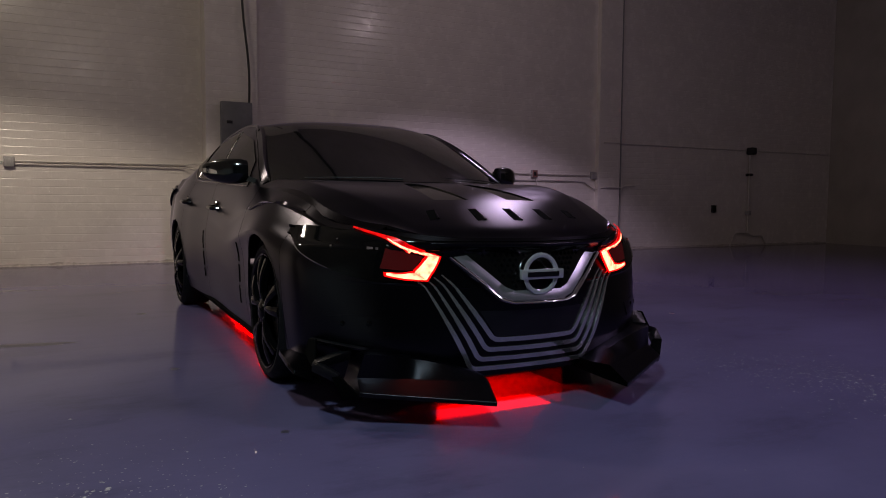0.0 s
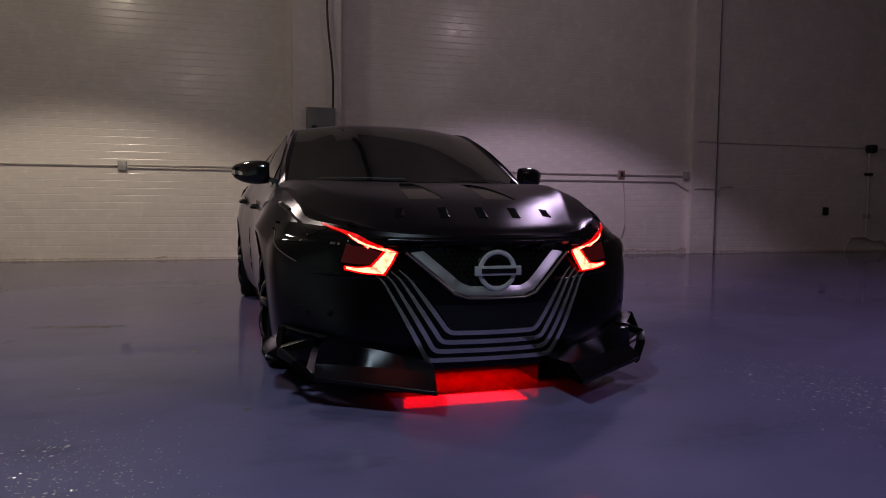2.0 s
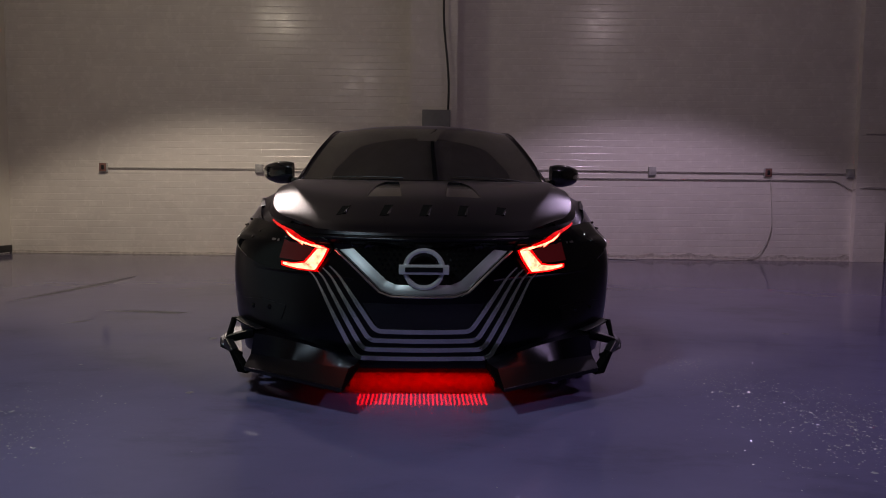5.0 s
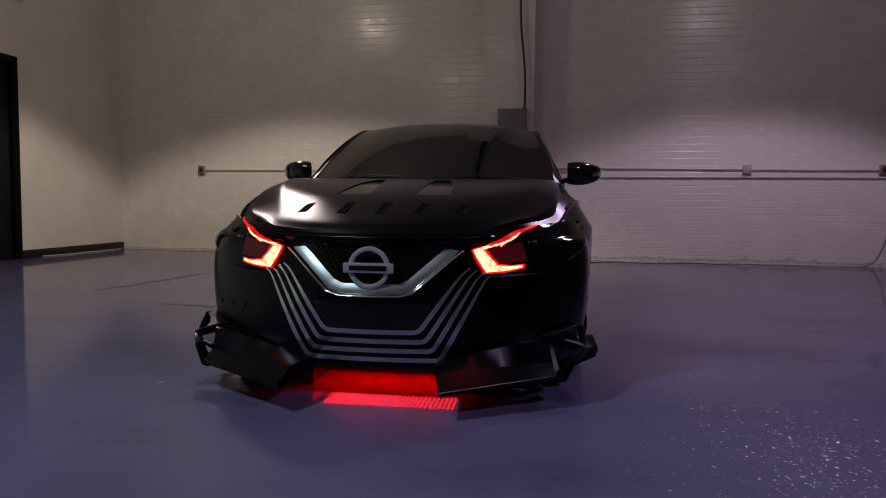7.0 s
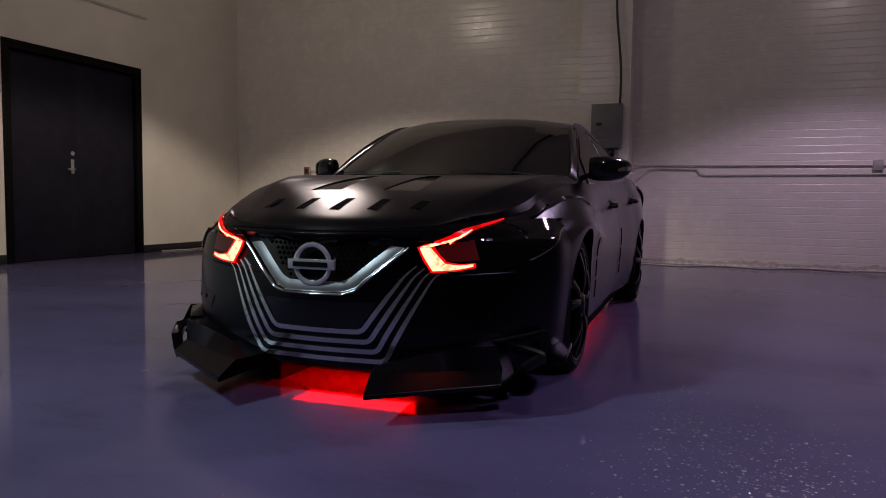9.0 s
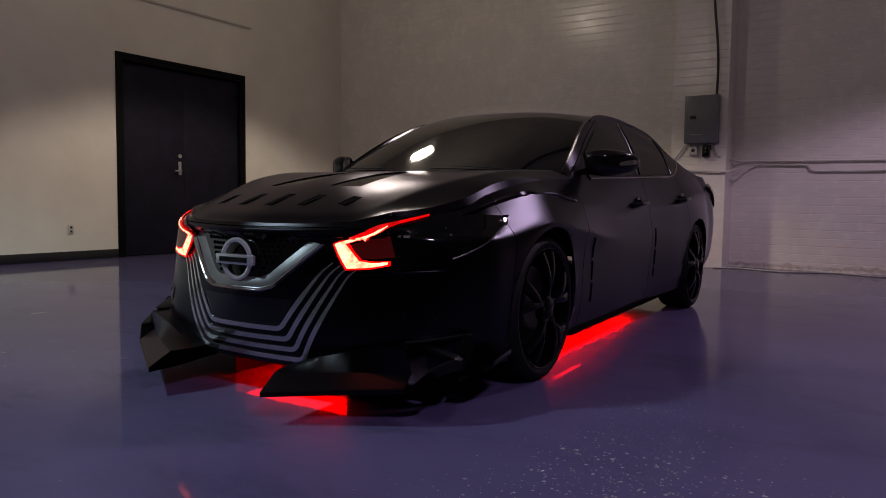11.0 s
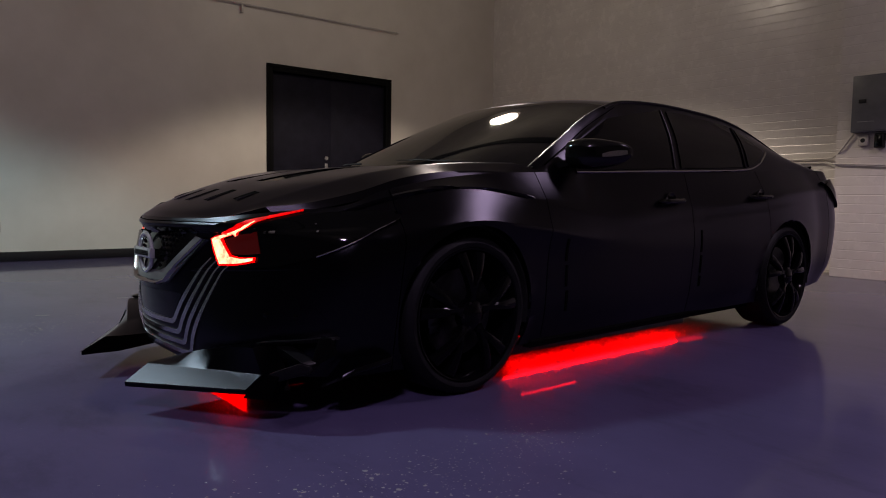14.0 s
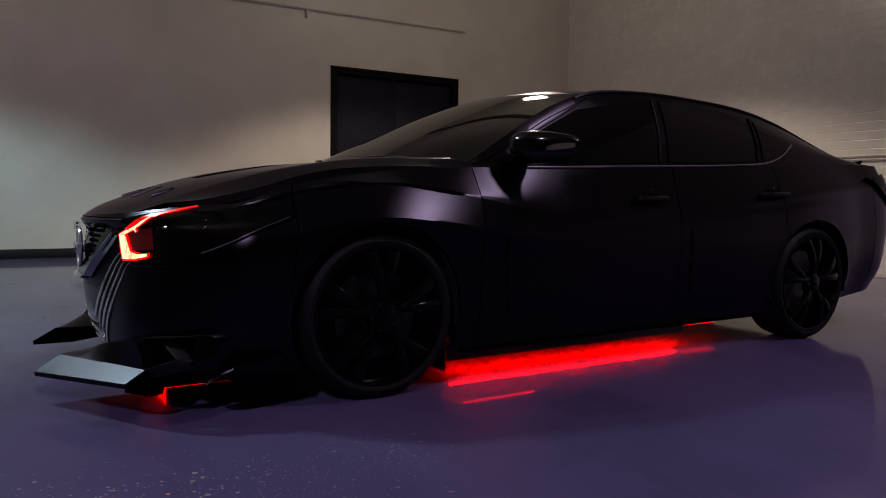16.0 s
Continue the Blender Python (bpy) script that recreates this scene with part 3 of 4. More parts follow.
def between(a, b, n, m, smooth=False):
    """Rows of points between two lines of points, n along and m across."""
    def at(l, f):
        t = f * (len(l) - 1)
        if smooth:
            return spline(l, t)
        i = min(int(t), len(l) - 2)
        return np.array(l[i], float) + (np.array(l[i + 1], float) - np.array(l[i], float)) * (t - i)
    return [[at(a, i / n) + (at(b, i / n) - at(a, i / n)) * j / m for j in range(m + 1)] for i in range(n + 1)]


def ribbon(points, half, lift, depth=0.008, way=(0, 1, 0), n=60):
    """A band of a half-width along a line in the x-z view, laid on the nose."""
    pts = [Vector(p) for p in points]
    length = [0]
    for a, b in zip(pts, pts[1:]):
        length.append(length[-1] + (b - a).length)
    mid = []
    for i in range(n + 1):
        d = length[-1] * i / n
        k = min(sum(1 for l in length[1:-1] if l <= d), len(pts) - 2)
        mid.append(pts[k] + (pts[k + 1] - pts[k]) * (d - length[k]) / (length[k + 1] - length[k]))
    rows = []
    for i, p in enumerate(mid):
        d = (mid[min(i + 1, n)] - mid[max(i - 1, 0)]).normalized()
        q = Vector((d.z, 0, -d.x))
        h = half(i / n) if callable(half) else half
        rows.append([p + q * h * f for f in (-1, -0.5, 0, 0.5, 1)])
    return drape(rows, lift, way, depth=depth)


# nose: grille, bright V, nested stripes, emblem
grille_rows = between([(-.36, -1, .685), (-.31, -1, .66), (-.16, -1, .50), (.16, -1, .50), (.31, -1, .66), (.36, -1, .685)][1:5], [(-.31, -1, .685), (-.10, -1, .685), (.10, -1, .685), (.31, -1, .685)], 24, 6)
part("grille_insert", drape(grille_rows, 0.003, (0, 1, 0), depth=0.004), GLOSS, CAR, "gloss black grille insert")
mesh_bm = bmesh.new()
for i in range(-12, 13):
    for k in range(1, 9):
        x, z = i * 0.025 + (0.0125 if k % 2 else 0), 0.505 + k * 0.021
        if abs(x) < 0.10 + (z - 0.50) * 0.95 and math.hypot(x, z - 0.573) > 0.10:
            at, n, *_ = FACE.ray_cast(Vector((x, -2, z)), Vector((0, 1, 0)))
            if at:
                bmesh.ops.create_cone(mesh_bm, cap_ends=True, segments=4, radius1=0.009, radius2=0.004, depth=0.008, matrix=Matrix.Translation(at + Vector((0, -0.006, 0))) @ pose(0, 0, 0, 90, 0, 0))
tagged(part("grille_mesh", mesh_bm, RIM, CAR, "dark grille mesh of small studs"), kind="stuff")
V_OUT = [(-.385, 0, .640), (-.185, 0, .462), (-.13, 0, .447), (.13, 0, .447), (.185, 0, .462), (.385, 0, .640)]
V_IN = [(-.300, 0, .652), (-.155, 0, .522), (-.115, 0, .506), (.115, 0, .506), (.155, 0, .522), (.300, 0, .652)]
V_MID = [tuple(np.array(a) * .62 + np.array(b) * .38) for a, b in zip(V_OUT, V_IN)]
part("grille_trim", drape(between(V_OUT, V_MID, 60, 6), [.006, .022, .031, .034, .032, .026, .014], (0, 1, 0), depth=0.012), CHROME, CAR, "bright chrome V-shaped grille bar")
part("grille_trim_inner", drape(between(V_MID, V_IN, 60, 4), [.016, .014, .011, .007, .003], (0, 1, 0), depth=0.010), SATIN, CAR, "satin silver inner face of the grille bar")
for k in range(4):
    f = k / 3
    top = (.404 + .092 * f, 0, .573 - .026 * f)
    low = (.200 + .085 * f, 0, .305 - .122 * f)
    knee = (.362 + .106 * f, 0, .536 - .010 * f)
    curve = rounded([(-top[0], 0, top[2]), (-knee[0], 0, knee[2]), (-low[0], 0, low[2]), (low[0], 0, low[2]), knee, top], 5, 0.028)
    part("front_stripe", ribbon(curve, lambda u: 0.0098 * min(1, 0.25 + 4 * min(u, 1 - u)), 0.005, 0.006, n=150), SILVER, CAR, "silver stripe nested round the lower grille")
part("lower_grille", drape(between([(-.19, 0, .318), (.19, 0, .318)], [(-.26, 0, .425), (.26, 0, .425)], 20, 6), 0.002, (0, 1, 0), depth=0.004), GLOSS, CAR, "gloss black lower grille opening")
emblem_y = FACE.ray_cast(Vector((0, -2, 0.573)), Vector((0, 1, 0)))[0].y - 0.018
ring = bmesh.new()
steps, tubes = 40, 8
loops = [[ring.verts.new(((0.078 + 0.011 * math.cos(b)) * math.cos(a), emblem_y - 0.011 * math.sin(b) * 0.8, 0.573 + (0.078 + 0.011 * math.cos(b)) * math.sin(a)))
          for b in (2 * math.pi * j / tubes for j in range(tubes))] for a in (2 * math.pi * i / steps for i in range(steps))]
for i in range(steps):
    for j in range(tubes):
        ring.faces.new((loops[i][j], loops[(i + 1) % steps][j], loops[(i + 1) % steps][(j + 1) % tubes], loops[i][(j + 1) % tubes]))
emblem = part("emblem", ring, EMBLEM, CAR, "round chrome emblem ring with a plain bar")
part("emblem_bar", boxes(((-0.105, emblem_y - 0.018, 0.552), (0.105, emblem_y + 0.004, 0.594)), bevel=0.005), EMBLEM, emblem)
part("emblem_inlay", boxes(((-0.078, emblem_y - 0.021, 0.563), (0.078, emblem_y - 0.0175, 0.583))), GLOSS, emblem, "dark bar on the emblem")

# headlights, one each side
for side in (1, -1):
    def s(points):
        return [(side * x, y, z) for x, y, z in points]
    top = s([(.410, -.90, .690), (.50, -.83, .716), (.60, -.74, .735), (.70, -.60, .746), (.79, -.46, .757), (.865, -.34, .756)])
    low = s([(.400, -.90, .640), (.47, -.86, .560), (.60, -.79, .548), (.74, -.70, .572), (.86, -.55, .640), (.893, -.37, .730)])
    AIM = Vector((-side * .55, .835, 0)).normalized()
    lamp = part("headlight", drape(between(top, low, 60, 28, True), 0.009, way=AIM, skin=NOSE, depth=0.012), LENS, CAR, "smoked headlight with a red boomerang light")
    def lit(name, a, b, lift, mat, label, n=24, m=3):
        part(name, drape(between(s(a), s(b), n, m, True), lift, way=AIM, skin=NOSE, depth=0.004), mat, lamp, label)

    # arm, corner and foot of the boomerang, each with a brighter core
    lit("light_arm", [(.416, -.90, .646), (.480, -.86, .684), (.58, -.77, .719), (.686, -.65, .753)], [(.472, -.87, .650), (.512, -.84, .668), (.59, -.77, .708), (.686, -.65, .748)], .018, RED_ARM, "glowing red light arm")
    lit("light_corner", [(.416, -.90, .646), (.432, -.89, .600), (.450, -.86, .546)], [(.472, -.87, .650), (.490, -.86, .620), (.508, -.84, .590)], .018, RED_LIGHT, "glowing red light corner", 16)
    lit("light_foot", [(.450, -.86, .546), (.53, -.81, .553), (.592, -.765, .568)], [(.508, -.84, .588), (.550, -.80, .582), (.594, -.765, .586)], .018, RED_LIGHT, "glowing red light foot", 16)
    lit("light_core", [(.426, -.90, .646), (.480, -.86, .671), (.530, -.82, .691), (.580, -.77, .7095)], [(.464, -.88, .647), (.495, -.85, .662), (.537, -.82, .684), (.580, -.77, .7085)], .0195, HOT_LIGHT, "bright core of the light arm", 24, 2)
    lit("light_core", [(.426, -.90, .644), (.442, -.89, .600), (.457, -.86, .552)], [(.464, -.88, .646), (.482, -.86, .614), (.500, -.84, .584)], .0195, HOT_LIGHT, "bright core of the light corner", 16, 2)
    lit("light_core", [(.458, -.86, .552), (.53, -.81, .559), (.584, -.770, .572)], [(.501, -.84, .582), (.540, -.80, .577), (.585, -.770, .582)], .0195, HOT_LIGHT, "bright core of the light foot", 16, 2)
    a = s([(.475, -.86, .645), (.53, -.81, .668), (.585, -.76, .680)])
    b = s([(.505, -.84, .592), (.55, -.81, .592), (.610, -.76, .600)])
    part("reflector", drape(between(a, b, 12, 8), 0.0125, way=AIM, skin=NOSE, depth=0.005), RED_DIM, lamp, "inner reflector with a faint red glow added")

    def on_lens(points, lift):
        out = []
        for p in points:
            at, n, *_ = NOSE.ray_cast(Vector(p) - 2 * AIM, AIM)
            if at is None:
                at, n, *_ = NOSE.find_nearest(Vector(p))
            out.append(at + (n if n.dot(at - Vector((0, 1.4, .5))) > 0 else -n) * lift)
        return out
    edge = [spline(low, 3.4 + 1.6 * k / 16) for k in range(17)]
    part("lens_edge", tube(on_lens(edge, 0.009), .0030, 6), CHROME, lamp, "thin bright edge of the lens")
    # small chrome chips put in where glints of light show in the lens
    for x, y, z, w, h in ((.665, -.769, .677, .009, .004), (.642, -.785, .675, .004, .003), (.79, -.654, .678, .003, .002), (.742, -.62, .705, .002, .002), (.60, -.80, .692, .003, .002)):
        quad = between(s([(x - w, y - w, z + h), (x + w, y + w, z + h)]), s([(x - w, y - w, z - h), (x + w, y + w, z - h)]), 4, 2)
        part("lamp_glint", drape(quad, 0.013, way=AIM, skin=NOSE, depth=0.004), CHROME, lamp, "small chrome chip standing in for a lens glint")

seam = [FACE.ray_cast(Vector((x, -2, .707 + .006 * abs(x))), Vector((0, 1, 0))) for x in [-.58 + 1.16 * k / 40 for k in range(41)]]
part("bonnet_seam", tube([p + n * .0005 * (1 if n.y < 0 else -1) for p, n, *_ in seam], .0022, 6), MATTE, CAR, "thin dark seam across the front of the bonnet")
# bonnet vents and the two long scoops
HOODSKIN = skin_of("hood")
for k in range(5):
    x = (-.360, -.165, .010, .178, .352)[k]
    y0, y1 = -.835 + .55 * x * x, -.705 + .20 * x * x
    rows = between([(x - .032, y0, 1), (x - .014, y1, 1)], [(x + .004, y0, 1), (x + .026, y1, 1)], 8, 3)
    vent = part("bonnet_vent", drape(rows, [.0015, .001, .001, .0015], (0, 0, -1), HOODSKIN, 0.004), MATTE, CAR, "narrow black vent slot in the bonnet")
    lip = [HOODSKIN.ray_cast(Vector((x + .005 + .021 * f, y0 + (y1 - y0) * f, 2)), Vector((0, 0, -1)))[0] + Vector((0, 0, .001)) for f in (0, .25, .5, .75)]
    part("vent_lip", tube(lip, [.0060, .0050, .0036, .0020], 8), PAINT, vent, "rounded lip of the vent")
# front splitter blades and winglets
for side in (1, -1):
    bm = bmesh.new()
    rows = []
    for f in [k / 12 for k in range(13)]:
        edge = Vector((.32 + .445 * f, -1.19 + .27 * f, .108 + .022 * f))
        root = Vector((.275 + .455 * f, -1.012 + .135 * f, .178 + .099 * f + .065 * f * (1 - f)))
        fold = edge + Vector((-.020, .110, .070)) * (.84 - .24 * f) + Vector((0, 0, .010))
        crease = edge.lerp(fold, .93) + Vector((0, 0, .001))
        seat = Vector((root.x + .01 * f, root.y + .10, root.z + .012 * f))
        back = Vector((root.x, root.y + .14, .13))
        under = Vector((edge.x + .02, edge.y + .16, edge.z - .012))
        rows.append([Vector((side * p.x, p.y, p.z)) for p in (edge + Vector((0, 0, .012)), crease, fold, root, seat, back, under, edge - Vector((0, 0, .006)))])
    vs = [[bm.verts.new(p) for p in r] for r in rows]
    for p, q in zip(vs, vs[1:]):
        for k in range(8):
            bm.faces.new((p[k], p[(k + 1) % 8], q[(k + 1) % 8], q[k]))
    bm.faces.new(vs[0]).material_index = 1
    bm.faces.new(vs[-1][::-1])
    blade = part("splitter_blade", bm, [BLADE, MATTE], CAR, angle=33)
    rim = [Vector((side * (.32 + .445 * f), -1.1925 + .27 * f, .118 + .022 * f)) for f in (0, .5, 1)]
    # thin tube of body paint along the blade's front edge
    part("blade_edge", tube(rim, .0018, 6), PAINT, blade, "thin rounded front edge of the blade")

    def plate(name, outline, way, mat=SATIN_TRIM, bevel=.003, label=""):
        """A thick flat piece of the corner winglet with softened edges."""
        bm = prism([(side * x, y, z) for x, y, z in outline], (side * way[0], way[1], way[2]))
        bmesh.ops.recalc_face_normals(bm, faces=bm.faces)
        bmesh.ops.bevel(bm, geom=bm.edges[:], offset=bevel, segments=2, affect="EDGES", profile=0.5)
        return part(name, bm, mat, CAR, label, angle=25)

    # open winglet at the corner of the bumper: end fin of the blade, outer bar, upper ridge and side plate
    plate("blade_end_fin", [(.752, -.925, .110), (.772, -.918, .132), (.832, -.866, .200), (.850, -.840, .190), (.812, -.850, .100)], (-.012, .050, .0), MATTE)
    plate("winglet", [(.832, -.868, .202), (.886, -.775, .236), (.900, -.745, .222), (.902, -.745, .198), (.842, -.835, .172)], (-.020, .035, .0))
    plate("winglet", [(.752, -.800, .282), (.886, -.772, .238), (.896, -.745, .226), (.892, -.745, .204), (.760, -.790, .240)], (-.006, .050, .004))
    plate("winglet_ridge", [(.722, -.868, .292), (.800, -.770, .300), (.884, -.655, .312), (.886, -.640, .300), (.800, -.745, .286), (.724, -.845, .280)], (-.030, .055, -.004), label="thin ridge over the winglet")
    plate("winglet_post", [(.868, -.690, .312), (.888, -.655, .310), (.898, -.640, .250), (.900, -.730, .218), (.884, -.735, .226)], (-.014, .020, 0), MATTE)
    plate("canard", [(.838, -.665, .120), (.945, -.645, .168), (.958, -.600, .186), (.950, -.430, .205), (.880, -.400, .200), (.868, -.600, .200)], (-.004, .010, .020), PAINT)
    bm = drape(between([(side * .62, -.9, .335), (side * .74, -.8, .345), (side * .84, -.7, .365)], [(side * .60, -.9, .395), (side * .72, -.8, .415), (side * .82, -.7, .405)], 14, 5), 0.003, (0, 1, 0), depth=0.004)
    part("fog_pocket", bm, PAINT, CAR, "gloss black fog lamp pocket")
    for x, z in ((.680, .380), (.765, .376)):
        at = FACE.ray_cast(Vector((side * x, -2, z)), Vector((0, 1, 0)))[0]
        cup = lathe([(0, .013), (.004, .012), (.006, .007), (.008, 0.0)], 16)
        bmesh.ops.transform(cup, matrix=Matrix.Translation(at) @ pose(0, 0, 0, 0, 0, -90 + side * 30), verts=cup.verts)
        part("fog_lamp", cup, LENS, CAR, "small dark fog lamp")
    seam = [FACE.ray_cast(Vector((side * (.30 + .56 * f), -2, .520 + .036 * f)), Vector((0, 1, 0)))[0] + Vector((-side * .001, .004, 0)) for f in [k / 16 for k in range(17)]]
    part("bumper_crease", tube(seam, [.0075 - .005 * max(0, k / 8 - 1) for k in range(17)], 10), PAINT, CAR, "thin crease line on the bumper")
    bm = prism([(side * .830, .40, .138), (side * .878, .40, .140), (side * .884, .40, .165), (side * .86, .40, .185)], (0, 2.03, .012))
    part("side_skirt", bm, MATTE, CAR, angle=20)

# side glass, belt trim, handles, slits
for side in (1, -1):
    flank = skin_of("cabin_side")

    def window(bottom, upper, n=16):
        """Glass between two lines given as (s, w) on the cabin's side."""
        low, high = [flank_at(*p) for p in bottom], [flank_at(*p) for p in upper]
        rows = between(low, high, n, 8)
        return drape([[(side * p[0], p[1], p[2]) for p in r] for r in rows], 0.007, skin=flank, depth=0.006)

    part("side_window", window([(1.02, .12), (2.5, .12), (4.50, .14)], [(1.32, 1.50), (2.62, 1.68), (4.87, 1.80)]), SIDE_GLASS, CAR, "dark tinted front side window")
    part("side_window", window([(4.80, .14), (5.7, .14), (6.65, .16)], [(5.12, 1.80), (5.9, 1.80), (7.00, 1.72)]), SIDE_GLASS, CAR, "dark tinted rear side window")
    part("side_window", window([(6.85, .18), (7.25, .40), (7.68, .80)], [(7.18, 1.66), (7.4, 1.45), (7.72, .95)]), SIDE_GLASS, CAR, "small dark tinted quarter window")
    line = [flank_at(*p) for p in ((1.05, .06), (1.7, .06), (2.5, .06), (4, .06), (5.5, .06), (6.7, .08), (7.2, .25), (7.6, .60), (7.85, .90))]
    line = [flank.find_nearest(Vector((side * p.x, p.y, p.z)))[0] + Vector((side * .005, 0, 0)) for p in (Vector(spline(line, 8 * k / 40)) for k in range(41))]
    part("belt_trim", tube(line, 0.006, 6), CHROME, CAR, "thin bright trim under the windows")
    for p0, p1 in (((4.60, .14), (4.95, 1.82)), ((6.74, .16), (7.09, 1.70))):
        ln = [flank_at(p0[0] + (p1[0] - p0[0]) * k / 8, p0[1] + (p1[1] - p0[1]) * k / 8) for k in range(9)]
        ln = [flank.find_nearest(Vector((side * p.x, p.y, p.z)))[0] + Vector((side * .004, 0, .002)) for p in ln]
        part("window_divider", tube(ln, 0.009 if p0[0] > 5 else 0.006, 6), GLOSS if p0[0] > 5 else STEEL, CAR)
    body = skin_of("front_door", "rear_door", "fender")
    for name, y, z in (("front_door", 1.50, .815), ("rear_door", 2.42, .850)):
        at = body.ray_cast(Vector((side * 2, y, z)), Vector((-side, 0, 0)))[0]
        d = doors[(name, side)]
        bar = tube(rounded([(at.x - side * .004, y - .10, z - .004), (at.x + side * .042, y - .09, z - .002), (at.x + side * .042, y + .09, z + .004), (at.x - side * .004, y + .10, z + .006)], 5, 0.03), 0.014, 10)
        grip = part("door_handle", bar, GLOSS, d, "gloss black door handle")
        cup = lathe([(0, 0.0), (.004, .040), (.006, .046), (0, .050)], 28)
        bmesh.ops.transform(cup, matrix=Matrix.Translation((at.x, y + .01, z)) @ (pose(0, 0, 0, 0, 0, 0) if side > 0 else pose(0, 0, 0, 0, 0, 180)), verts=cup.verts)
        part("handle_cup", cup, GLOSS, grip)
    for y, z0, z1 in ((0.60, .53, .64), (0.61, .41, .51), (0.62, .29, .39), (1.775, .53, .65), (1.78, .41, .51), (1.785, .33, .39)):
        rows = [[(side * .9, y - .007, z), (side * .9, y + .007, z)] for z in (z0, (z0 + z1) / 2, z1)]
        part("side_slit", drape(rows, 0.004, skin=body, depth=0.004), MATTE, CAR, "short upright black slit")

    # door mirror
    def shell(u, a, grow=0.0):
        """A point of the mirror's housing: u from the inner end to the tip, a round it from the front over the top."""
        x, y, z, hy, hz = spline([(.842, .715, 1.034, .062, .064), (.880, .730, 1.034, .076, .072), (.940, .757, 1.034, .082, .072), (1.000, .800, 1.036, .070, .060), (1.042, .840, 1.040, .048, .042), (1.062, .868, 1.043, .020, .018)], 5 * u)
        c, n = math.cos(a), math.sin(a)
        y -= (hy + grow) * math.copysign(abs(c) ** .72, c) * (1 if c > 0 else .62)
        return Vector((side * x, y, z + (hz + grow) * math.copysign(abs(n) ** .66, n)))

    rings = [[shell(i / 22, 2 * math.pi * j / 32) for j in range(32)] for i in range(23)]
    bm = grid_faces(bmesh.new(), [r + [r[0]] for r in rings])
    bmesh.ops.remove_doubles(bm, verts=bm.verts, dist=1e-5)
    bmesh.ops.holes_fill(bm, edges=[e for e in bm.edges if len(e.link_faces) == 1])
    mirror = part("door_mirror", bm, GLOSS, CAR, "gloss black door mirror")
    part("mirror_arm", prism([(side * .79, .63, .955), (side * .79, .77, .965), (side * .89, .78, .995), (side * .89, .69, .995)], (0, 0, .03)), GLOSS, mirror)
    rows = [[shell(.60 + .38 * i / 10, -.10 + (.16 + .34 * i / 10) * (j / 3 - .5), .0012) for j in range(4)] for i in range(11)]
    part("turn_signal", thicken(grid_faces(bmesh.new(), rows), .003, (side * .93, .80, 1.04)), SILVER, mirror, "clear turn signal strip")
    part("mirror_glass", boxes(((min(side * .87, side * 1.0), .806, .992), (max(side * .87, side * 1.0), .812, 1.080)), bevel=0.002), CHROME, mirror, "mirror glass")
    back = skin_of("quarter_panel", "rear_bumper")
    tl = drape(between([(side * .90, 3.40, .965), (side * .86, 3.58, .975), (side * .62, 3.86, .96)], [(side * .90, 3.46, .935), (side * .86, 3.66, .78), (side * .62, 3.92, .80)], 20, 8), 0.022, skin=back, depth=0.024)
    tail_lamp = part("tail_light", tl, LENS, CAR, "dark smoked tail light")
    dot = drape(between([(side * .86, 3.685, .805), (side * .85, 3.70, .805)], [(side * .86, 3.685, .785), (side * .85, 3.70, .785)], 3, 3), 0.026, skin=back, depth=0.004)
    part("tail_reflector", dot, TAIL_RED, tail_lamp, "small red reflector with added glow")

# bright-catching edge along pillar and roof rail, tail lip
for side in (1, -1):
    ln = [roof_at(2.7 + 7.05 * k / 72, 2.0) for k in range(73)]
    part("roof_rail", tube([(side * p.x, p.y, p.z + .002) for p in ln], [.010 if k < 50 else .010 - .0003 * (k - 50) for k in range(73)], 8), PAINT, CAR)
lip = bmesh.new()
rows = []
for k in range(25):
    x = -.72 + 1.44 * k / 24
    y = 3.80 - .16 * (x / .72) ** 2 * abs(x / .72)
    rows.append([(x, y - .09, 1.070), (x, y - .03, 1.083), (x, y + .04, 1.098), (x, y + .055, 1.092), (x, y + .02, 1.062)])
grid_faces(lip, [r + [r[0]] for r in rows])
part("tail_spoiler", lip, GLOSS, CAR, "gloss black lip on the boot lid")

# red strips under the sills and the nose: rows of small diodes on a carrier
def led_strip(a, b, n, deep, mat, duty=0.27, tall=0.006):
    """A carrier from a to b with n red bars of a depth across it, facing the floor."""
    a, b = Vector(a), Vector(b)
    d = (b - a).normalized()
    q = Vector((d.y, -d.x, 0)) * deep / 2
    carrier = part("led_strip", prism([a - q, b - q, b + q, a + q], (0, 0, 0.008)), TRIM, CAR, "carrier of red light bars under the car")
    bm = bmesh.new()
    for k in range(n):
        p = a + (b - a) * (k + 0.5) / n
        e, f = d * (b - a).length / n * duty, q * 0.94
        prism([p - e - f, p + e - f, p + e + f, p - e + f], (0, 0, -tall), bm)
    tagged(part("led_row", bm, mat, carrier, "row of glowing red light bars", smooth=False), kind="stuff")


